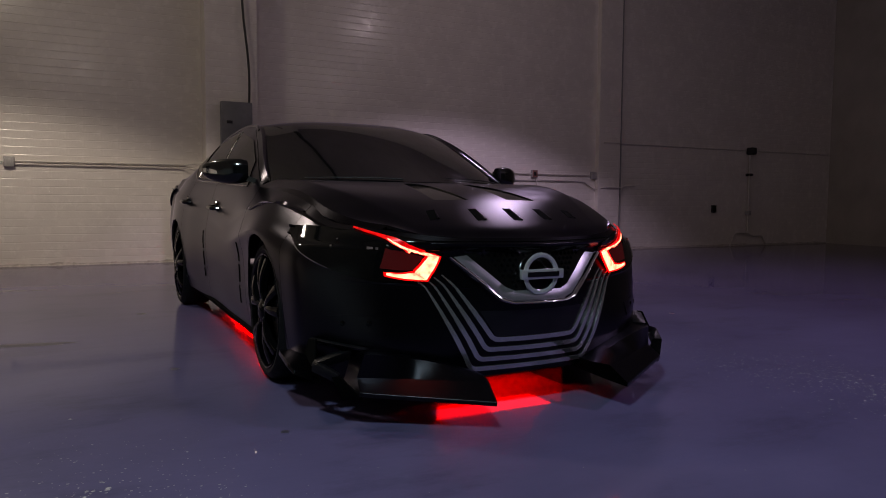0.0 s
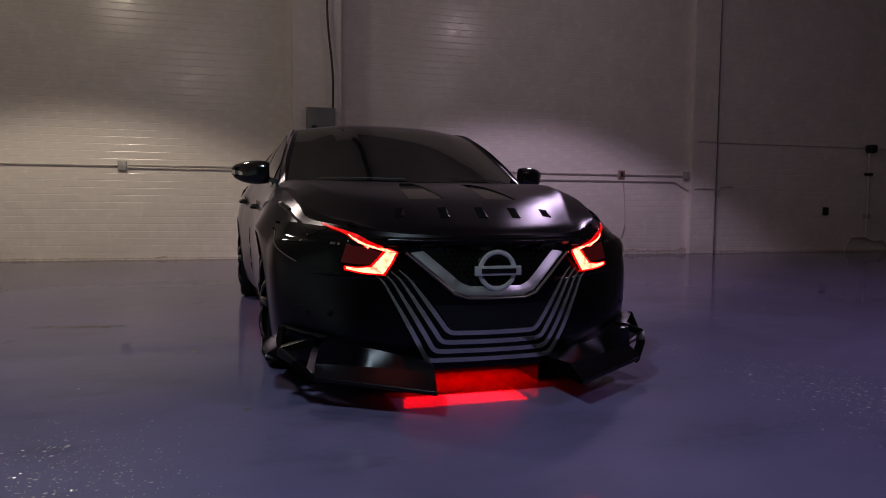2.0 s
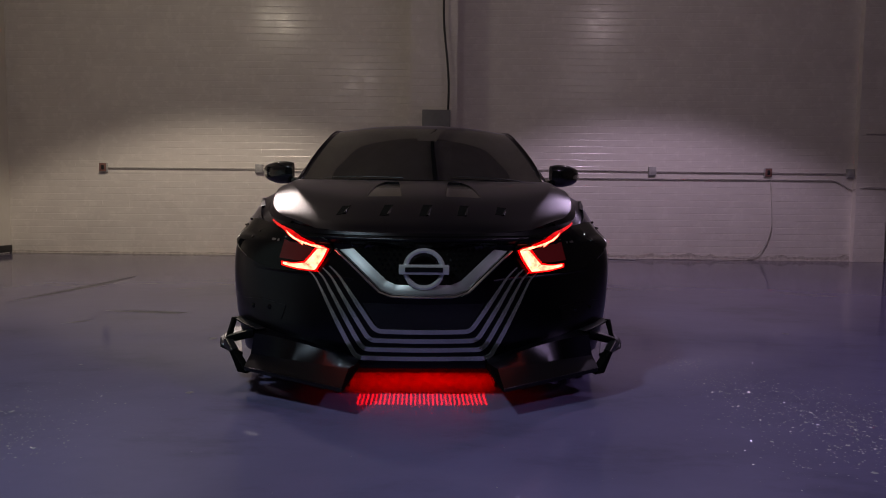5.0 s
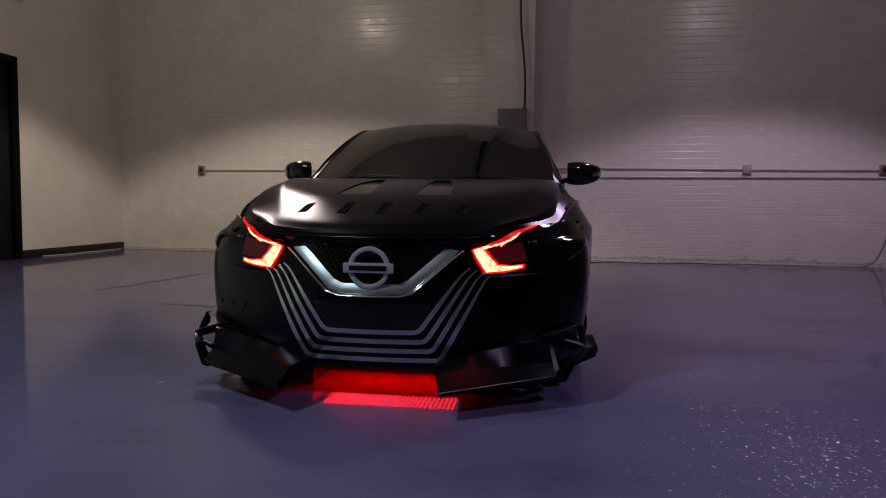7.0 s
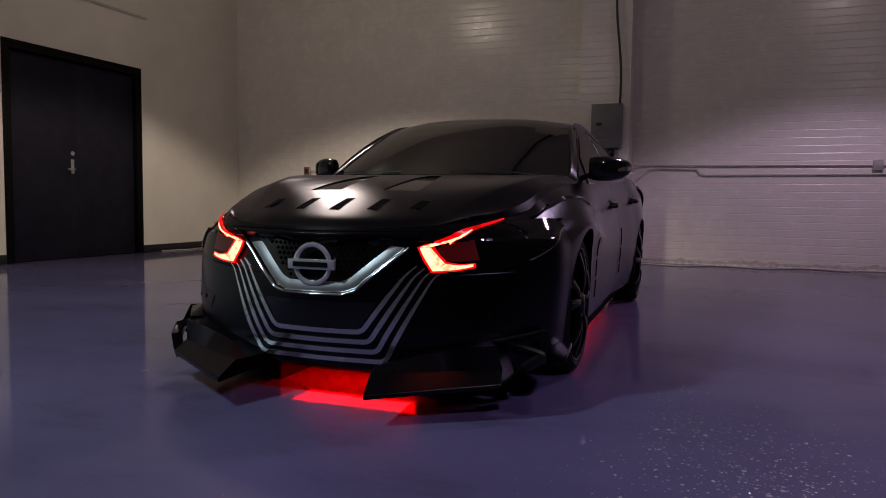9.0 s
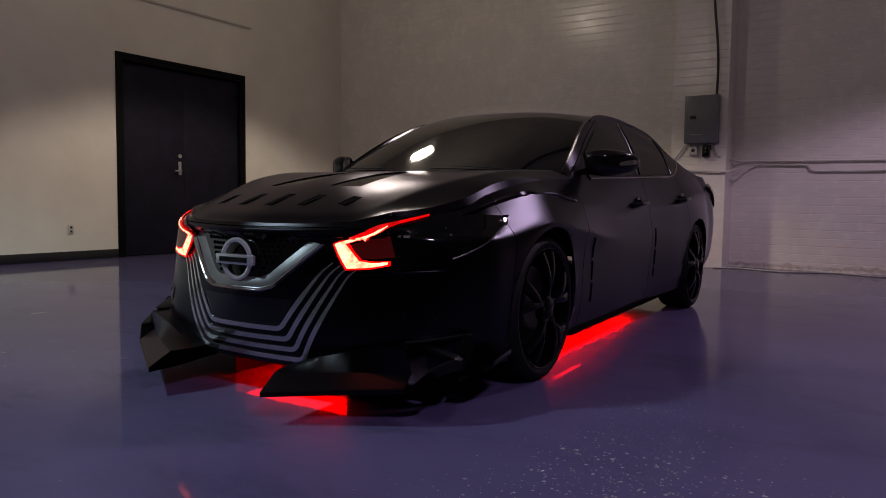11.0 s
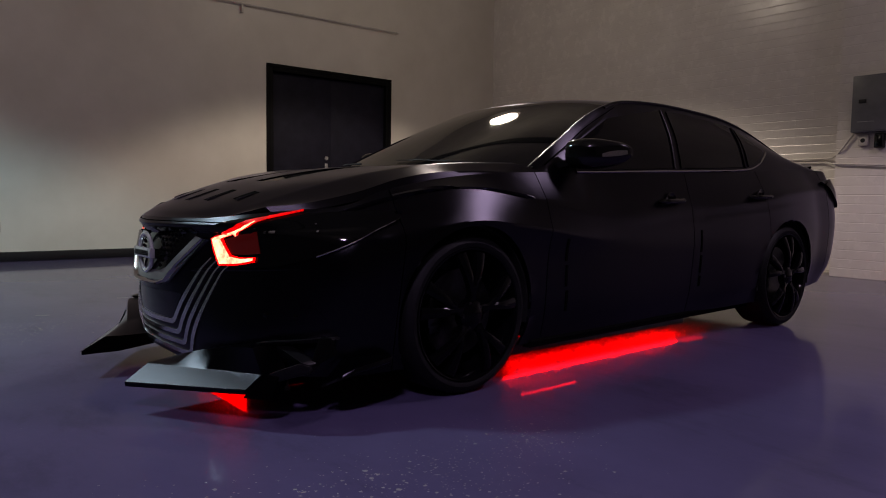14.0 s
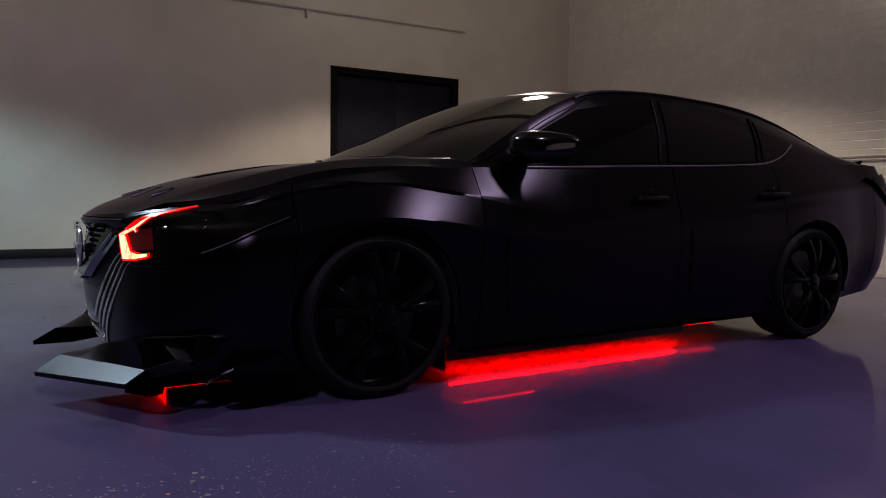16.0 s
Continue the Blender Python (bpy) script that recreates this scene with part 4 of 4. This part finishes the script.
led_strip((-.315, -.60, .105), (.315, -.60, .105), 30, .25, RED_LED, 0.17)
# added plates, out of sight, that block the red light from spreading
for lo, hi in (((-.345, -.72, .002), (-.335, -.45, .19)), ((.335, -.72, .002), (.345, -.45, .19)), ((-.345, -.45, .002), (.345, -.44, .19)),
               ((-.675, .425, .010), (.675, .435, .19)), ((-.345, -.722, .086), (.345, -.715, .19)),):
    part("led_baffle", boxes((lo, hi)), GLOSS, CAR)
for side in (1, -1):
    part("led_baffle", boxes(((side * .676 - .002, .44, .058), (side * .676 + .002, 2.02, .19))), GLOSS, CAR)
    led_strip((side * .745, .49, .129), (side * .745, .90, .129), 17, .014, RED_SHORT, 0.20)
    led_strip((side * .648, .48, .068), (side * .648, 2.0, .068), 63, .040, RED_SILL)
    # added dim strip, standing in for red light spilling past the sill strip's end
    led_strip((side * .60, 2.03, .088), (side * .60, 2.36, .088), 14, .07, RED_LIGHT, 0.45)


# wheels
def spoke(angle, twist, r0=.055, r1=.262):
    """One tapered spoke, bowed outwards, turned about the x axis."""
    bm = bmesh.new()
    rows = []
    for f in [k / 8 for k in range(9)]:
        r = r0 + (r1 - r0) * f
        w = .012 + .013 * f ** 1.5
        x = .016 * math.sin(f * math.pi) + .012 * (1 - f)
        off = twist * .022 * (1 - f) ** 1.0
        rows.append([(x - .034, off - w, r), (x - .006, off - w, r), (x, off - w * .5, r), (x, off + w * .5, r), (x - .006, off + w, r), (x - .034, off + w, r)])
    vs = [[bm.verts.new(p) for p in row] for row in rows]
    for p, q in zip(vs, vs[1:]):
        for k in range(6):
            bm.faces.new((p[k], p[(k + 1) % 6], q[(k + 1) % 6], q[k]))
    bm.faces.new(vs[0])
    bm.faces.new(vs[-1][::-1])
    bmesh.ops.transform(bm, matrix=pose(0, 0, 0, angle, 0, 0), verts=bm.verts)
    return bm


def make_wheel(at, turn):
    w = new("wheel")
    w.parent = CAR
    w.matrix_local = pose(*at, 0, 0, turn)
    tyre = part("tyre", lathe([(-.22, .272), (-.235, .29), (-.235, .315), (-.215, .331), (-.12, .334), (-.03, .331), (-.010, .318), (-.001, .300), (-.004, .285), (-.014, .272)], 72), TYRE, w, "low-profile black tyre")
    tagged(part("tread", lathe([(-.20, .3335), (-.18, .336), (-.06, .336), (-.04, .3335)], 72), TYRE, tyre), "")
    rim = part("rim", lathe([(-.205, 0.0), (-.205, .255), (-.05, .250), (-.02, .262), (-.004, .270), (-.002, .277), (-.012, .281)], 72), RIM, w, "dark multi-spoke alloy rim")
    for k in range(5):
        for tw, off in ((1, 12), (-1, -12)):
            part("spoke", spoke(72 * k + off, tw), RIM, rim)
    part("hub_cap", lathe([(-.03, .065), (.006, .062), (.014, .045), (.020, .032), (.022, 0.0)], 32), RIM, rim)
    for k in range(5):
        nut = lathe([(0, 0.0), (0, .010), (-.02, .011)], 6)
        a = radians(72 * k + 36)
        bmesh.ops.transform(nut, matrix=pose(.012, .050 * math.cos(a), .050 * math.sin(a)), verts=nut.verts)
        part("wheel_nut", nut, STEEL, rim)
    part("brake_disc", lathe([(-.10, 0.0), (-.085, .10), (-.085, .185), (-.11, .185), (-.11, 0.0)], 48), STEEL, w, "steel brake disc")
    cal = bmesh.new()
    for k in range(5):
        a = radians(150 + 12 * k)
        box(cal, (-.12, .15 * math.cos(a) - .03, .15 * math.sin(a) - .03), (-.062, .15 * math.cos(a) + .03, .15 * math.sin(a) + .03), 0.006)
    part("brake_caliper", cal, STEEL, w, "grey brake caliper")
    return w


for side in (1, -1):
    for (y, z), x in zip(AXLES, (.915, .975)):
        make_wheel((side * x, y, z), 0 if side > 0 else 180)
        liner = bmesh.new()
        rows = [[(side * xx, y + .375 * math.cos(a), z + .375 * math.sin(a)) for xx in (.60, .885 + .07 * (y > 1))] for a in [math.pi * k / 20 - 0.2 + 0.02 * k for k in range(21)]]
        grid_faces(liner, rows)
        part("wheel_liner", thicken(liner, 0.006), TRIM, CAR)
        part("liner_wall", prism([(side * .60, y + .375 * math.cos(math.pi * k / 12), z + .375 * math.sin(math.pi * k / 12)) for k in range(13)], (side * -.01, 0, 0)), TRIM, CAR)


# ---- fittings on the walls ----
def conduit(points, label="thin painted conduit along the block wall", radius=0.010, mat=None, name="conduit", category="conduit"):
    return solid(name, tube(rounded(points, 6, 0.08), radius, 10), mat or CONDUIT, label, category)


def junction_box(x, z, y=Y1, w=0.115, h=0.135, d=0.055, red=False):
    t = thing("junction_box", "small grey metal junction box on the block wall", "junction box", (x, y, z), group="wall boxes")
    part("box_body", boxes(((-w / 2, -d, -h / 2), (w / 2, -0.001, h / 2)), bevel=0.006), BOXES, t)
    part("cover", boxes(((-w / 2 + .006, -d - .004, -h / 2 + .006), (w / 2 - .006, -d + .001, h / 2 - .006)), bevel=0.003), RED_SOCKET if red else BOXES, t, "faded red cover" if red else "")
    part("socket", boxes(((-.022, -d - .007, -.035), (.022, -d - .003, .035)), bevel=0.002), TRIM if red else BOXES, t, "dark socket" if red else "grey socket")
    return t


RED_SOCKET = varied("faded_red_cover_paint", (0.16, 0.075, 0.06), (0.25, 0.12, 0.10), 0.5, 20.0)
for x, z, red in ((-5.02, 1.316, True), (-2.65, 1.325, False), (3.37, 1.357, False), (5.16, 1.359, True), (6.44, 1.361, False)):
    junction_box(x, z, red=red)
YC = Y1 - 0.03
conduit([(-4.96, YC, 1.316), (-2.71, YC, 1.325)])
conduit([(-2.59, YC, 1.335), (-0.55, YC, 1.345), (-0.30, 6.43, 1.37), (-0.16, 6.43, 1.57)])
conduit([(-2.59, YC, 1.30), (-0.60, YC, 1.30), (-0.36, 6.43, 1.26), (0.36, 6.43, 1.22), (0.62, YC, 1.335), (1.22, YC, 1.315)])
conduit([(0.20, 6.43, 1.57), (0.26, 6.43, 1.40), (0.42, YC, 1.372), (3.31, YC, 1.362)])
conduit([(1.22, YC, 1.315), (1.27, YC, 1.24), (6.20, YC, 1.256), (6.47, YC, 1.10), (6.60, 6.77, 1.15), (7.02, 6.77, 1.145)])
conduit([(3.43, YC, 1.357), (5.10, YC, 1.359)])
conduit([(5.22, YC, 1.359), (6.38, YC, 1.361)])
conduit([(7.06, 6.86, 0.0), (7.04, 6.86, 4.9)], "thin upright dark pipe beside the pilaster", 0.012, BOXES, "pipe", "pipe")
conduit([(7.06, YC, 1.02), (7.16, YC, 1.19), (7.40, YC, 1.185)])
conduit([(6.60, 6.775, 1.96), (6.99, 6.775, 1.96), (7.05, YC + .01, 1.96), (12.9, YC + .01, 1.96)], "thin painted conduit high along the dim wall", 0.008)
solid("hanging_cable", tube(rounded([(5.18, 6.835, 1.29), (5.23, 6.85, .9), (5.25, 6.85, .45), (5.05, 6.84, .05), (4.2, 6.83, .012), (3.2, 6.84, .012)], 8, 0.2), 0.007, 8), CONDUIT, "pale cable hanging from a junction box to the floor", "cable")
solid("floor_cable", tube([(0.25 + 0.15 * k, 6.40 + 0.10 * math.sin(k * 0.9) + 0.02 * k, 0.010) for k in range(20)], 0.009, 8), BOXES, "grey cable lying along the foot of the wall", "cable")
solid("floor_cable", tube(rounded([(-6.435, 5.00, .012), (-6.42, 5.20, .010), (-6.33, 5.50, .010), (-6.41, 5.80, .010), (-6.33, 6.05, .010), (-6.40, 6.35, .010), (-6.38, 6.70, .010)], 6, .12), 0.007, 8), CONDUIT, "white cable lying on the floor by the skirting", "cable")

# electrical panel on the pilaster with its small fittings
panel = thing("electrical_panel", "grey steel electrical panel on the block pilaster", "panel", (0.045, P1[2], 1.585))
part("cabinet", boxes(((-.205, -.11, 0), (.205, -.001, .60)), bevel=0.006), CABINET, panel)
pd = part("panel_door", boxes(((-.19, -.116, .015), (.19, -.109, .585)), bevel=0.003), CABINET, panel)
part("latch", boxes(((-.135, -.121, .305), (-.060, -.115, .345)), bevel=0.002), TRIM, pd, "black latch")
part("label_strip", boxes(((-.14, -.1175, .105), (.02, -.1155, .112))), BOXES, pd)
t = thing("wall_socket", "round white socket under the electrical panel", "socket", (-.055, P1[2], 1.50))
part("plate", boxes(((-.05, -.05, -.06), (.05, -.001, .06)), bevel=0.012), CONDUIT, t)
ring_bm = lathe([(0, 0), (0, .024), (.006, .022), (.006, 0)], 20)
bmesh.ops.transform(ring_bm, matrix=pose(0, -.05, 0, 0, 0, -90), verts=ring_bm.verts)
part("socket_hole", ring_bm, TRIM, t, "dark socket hole")
t = thing("wall_socket", "black plastic socket box under the electrical panel", "socket", (.107, P1[2], 1.49))
part("plate", boxes(((-.045, -.07, -.075), (.045, -.001, .075)), bevel=0.008), TRIM, t)
part("cover", boxes(((-.035, -.078, -.06), (.035, -.069, .06)), bevel=0.004), GLOSS, t)
solid("hanging_cable", tube([(0.215 + .02 * math.sin(k * .5) - .006 * k, 6.385, 2.18 + .14 * k) for k in range(21)], 0.016, 8), CABLE, "black cable running up from the electrical panel", "cable")

# wall sockets and the pipe fitting on the far part of the wall
def wall_socket(at, rz, mat, label):
    t = thing("wall_socket", label, "socket", at, rz)
    part("plate", boxes(((-.038, -.010, -.06), (.038, -.001, .06)), bevel=0.004), mat, t)
    for z in (-.025, .025):
        part("outlet", boxes(((-.015, -.013, z - .014), (.015, -.0095, z + .014)), bevel=0.002), TRIM, t)


wall_socket((X0, 1.868, .39), 90, CONDUIT, "small white wall socket low on the plaster wall")
wall_socket((X0, -.828, .405), 90, CONDUIT, "small white wall socket low on the plaster wall")
t = thing("dark_wall_box", "black box on the dim block wall", "wall box", (9.48, Y1, .76))
part("plate", boxes(((-.052, -.05, -.075), (.052, -.001, .075)), bevel=0.008), TRIM, t)
part("cover", boxes(((-.042, -.056, -.063), (.042, -.049, .063)), bevel=0.004), GLOSS, t)
lamp = thing("camera_pipe", "pipe with a dark lamp head fixed to the dim wall", "pipe", (10.42, Y1 - .06, 0))
part("pipe", tube([(0, 0, .27), (0, 0, 1.88)], .022, 10), CONDUIT, lamp)
part("lamp_head", boxes(((-.07, -.12, 1.87), (.07, .05, 2.02)), bevel=0.03), TRIM, lamp, "dark lamp head")
part("valve", boxes(((-.06, -.05, 1.44), (.06, .05, 1.49)), bevel=0.01), TRIM, lamp)
part("valve", boxes(((-.04, -.05, .63), (.04, .05, .72)), bevel=0.01), BOXES, lamp)
part("pipe_foot", tube(rounded([(-.50, 0, .0), (-.36, 0, .26), (.02, 0, .27), (.12, 0, .20), (.42, 0, .21), (.58, 0, .0)], 5, .06), .018, 8), CONDUIT, lamp)
solid("ceiling_pipe", tube([(X0 + .05, 0.6, 3.455), (X0 + .05, 4.75, 3.462)], .012, 8), CONDUIT, "thin painted pipe high on the plaster wall", "pipe")
solid("pipe_bracket", boxes(((X0, 2.115, 3.34), (X0 + .06, 2.145, 3.46)), bevel=.004), CONDUIT, "small bracket under the high pipe", "bracket")

# specks of grit on the floor, in loose drifts
rng = random.Random(7)
crumbs = bmesh.new()
DRIFTS = [(1.42, -.15, .10, .10, 200, .0032), (1.50, -.55, .16, .20, 400, .0034), (1.60, -1.0, .20, .22, 600, .0042), (1.68, -1.45, .18, .20, 470, .0046), (1.95, -.9, .20, .25, 150, .0034), (1.3, -1.5, .15, .2, 110, .0036),
          (-1.72, -1.32, .16, .17, 290, .0040), (-1.50, -1.55, .20, .16, 240, .0040), (-1.45, -1.1, .25, .2, 110, .0034), (-1.75, -.75, .15, .18, 60, .0034), (0, -1.9, 1.0, .4, 40, .0028)]
for cx, cy, sx, sy, n, big in DRIFTS:
    for _ in range(n):
        x, y, r = rng.gauss(cx, sx), rng.gauss(cy, sy), .88 * big * rng.uniform(.45, 1.5) * (1.9 if rng.random() < .12 else 1)
        if abs(x) < 0.95 and y > -1.15:
            continue
        turn, sides = rng.uniform(0, 6.28), rng.choice((3, 4, 5))
        vs = [crumbs.verts.new((x + r * math.cos(turn + 6.283 * k / sides) * rng.uniform(.5, 1.25), y + r * math.sin(turn + 6.283 * k / sides) * rng.uniform(.5, 1.25), 0.0004)) for k in range(sides)]
        apex = crumbs.verts.new((x + r * rng.uniform(-.3, .3), y + r * rng.uniform(-.3, .3), r * rng.uniform(.04, .28)))
        crumbs.faces.new(vs[::-1])
        for k in range(sides):
            crumbs.faces.new((vs[k], vs[(k + 1) % sides], apex))
tagged(solid("floor_grit", crumbs, CRUMB, "white specks of grit scattered on the floor", "grit", "stuff", smooth=False))

# dark scuffs and old stains on the coating
for cx, cy, sx, sy, turn in ((-3.28, 2.9, .06, .85, -6), (-2.05, 1.33, .30, .05, -8), (-1.37, 2.3, .03, .05, 0), (-1.31, .36, .022, .03, 0), (-1.03, -.85, .018, .02, 30), (-2.2, -1.05, .05, .015, 60), (-2.75, -.41, .06, .012, 75), (-2.4, .9, .10, .02, 50), (2.4, .7, .02, .03, 0)):
    blot = bmesh.new()
    ring = []
    for k in range(28):
        a = 2 * math.pi * k / 28
        w = 1 + .55 * noise.noise((cx + 1.6 * math.cos(a), cy + 1.6 * math.sin(a), 3.3))
        ring.append(blot.verts.new((sx * w * math.cos(a), sy * w * math.sin(a), .0005)))
    blot.faces.new(ring)
    bmesh.ops.transform(blot, matrix=pose(cx, cy, 0, 0, 0, turn), verts=blot.verts)
    solid("floor_scuff", blot, SCUFF, "dark worn scuff in the floor coating", "scuff", "structure", smooth=False)

# flaking paint and dust gathered at the foot of the block wall
foot = bmesh.new()
for a, b in ((X0, P1[0]), (P1[1], P2[0]), (P2[1], X1)):
    n = int((b - a) / .045)
    rows = []
    for k in range(n + 1):
        x = a + (b - a) * k / n
        tall = 1.0 + (2.6 if .3 < x < 6.6 else 0)  # the plaster has crumbled higher on this stretch
        h = tall * (.012 + .026 * max(0, noise.noise((x * 2.3, 1.7, 0))) + .016 * max(0, noise.noise((x * 9.1, 5.2, 0))))
        d = .018 + .030 * max(0, noise.noise((x * 3.1, 9.4, 0)))
        lump = [.007 * max(0, noise.noise((x * 14, 3 + 2.2 * j, 0))) * min(tall, 2) for j in range(4)]
        rows.append([(x, Y1 - .0035, h + .014), (x, Y1 - .006 - lump[0], h), (x, Y1 - .007 - lump[1], h * .75), (x, Y1 - .008 - lump[2], h * .5), (x, Y1 - .008 - d * .3 - lump[3], h * .28), (x, Y1 - .008 - d, .001)])
    grid_faces(foot, rows)
solid("wall_foot_dust", foot, DUST, "ridge of flaking paint and dust along the foot of the wall", "dust", "stuff")
# ---- blocks of the wall: courses of long painted blocks, a little uneven ----
LEN, HIGH, JOINT = 0.405, 0.1016, 0.0035


def block_mesh(length, high, deep=0.0016):
    """One block's face, with worn edges, proud of the joints."""
    a, b, c = length / 2, high / 2 - JOINT / 2, 0.005
    vs = [(-a, 0, -b), (a, 0, -b), (a, 0, b), (-a, 0, b), (-a, -deep, -b + c), (a, -deep, -b + c), (a, -deep, b - c), (-a, -deep, b - c)]
    fs = [(4, 5, 6, 7), (0, 1, 5, 4), (1, 2, 6, 5), (2, 3, 7, 6), (3, 0, 4, 7)]
    return vs, fs


SHAPES = {}


def shared_block(length):
    key = round(length, 3)
    if key not in SHAPES:
        vs, fs = block_mesh(length, HIGH)
        me = bpy.data.meshes.new("block")
        me.from_pydata(vs, [], fs)
        me.materials.append(BLOCK)
        SHAPES[key] = me
    return SHAPES[key]


rest_v, rest_f = [], []
single = 0


def lay(x0, x1, y, parent, pick=None):
    """Courses of blocks over a stretch of wall; pick(x, z) tells which are pieces of their own."""
    global single
    for row in range(int(TOP / HIGH)):
        z = HIGH * (row + 0.5)
        x = x0 - (LEN / 2 if row % 2 else 0)
        while x < x1 - 0.02:
            a, b = max(x, x0), min(x + LEN, x1)
            x += LEN
            if b - a < 0.05:
                continue
            cx, dy, lean, yaw = (a + b) / 2, rng.uniform(-.0003, .0003), rng.gauss(0, .0042), rng.gauss(0, .0006)
            if pick and single < 300 and pick(cx, z):
                ob = new("block", shared_block(b - a))
                ob.parent = parent
                ob.location = (cx, y + dy, z)
                ob.rotation_euler = (lean, 0, yaw)
                single += 1
            else:
                k = len(rest_v)
                vs, fs = block_mesh(b - a, HIGH)
                rest_v.extend((p[0] + cx, p[1] + y + dy + p[0] * yaw - p[2] * lean, p[2] + z) for p in vs)
                rest_f.extend([i + k for i in f] for f in fs)


lay(X0, P1[0], Y1 - .0005, wall_back, lambda x, z: x > -4.6 and .9 < z < 2.3)
lay(P1[1], P2[0], Y1 - .0005, wall_back, lambda x, z: .4 < x < 5.6 and .9 < z < 2.3)
lay(P2[1], X1, Y1 - .0005, wall_back)
lay(P1[0], P1[1], P1[2] - .0005, wall_back)
lay(P2[0], P2[1], P2[2] - .0005, wall_back)
me = bpy.data.meshes.new("blocks")
me.from_pydata(rest_v, [], rest_f)
me.materials.append(BLOCK)
ob = new("blocks", me)
ob.parent = wall_back
tagged(ob, "cream-painted blocks of the wall", kind="stuff")
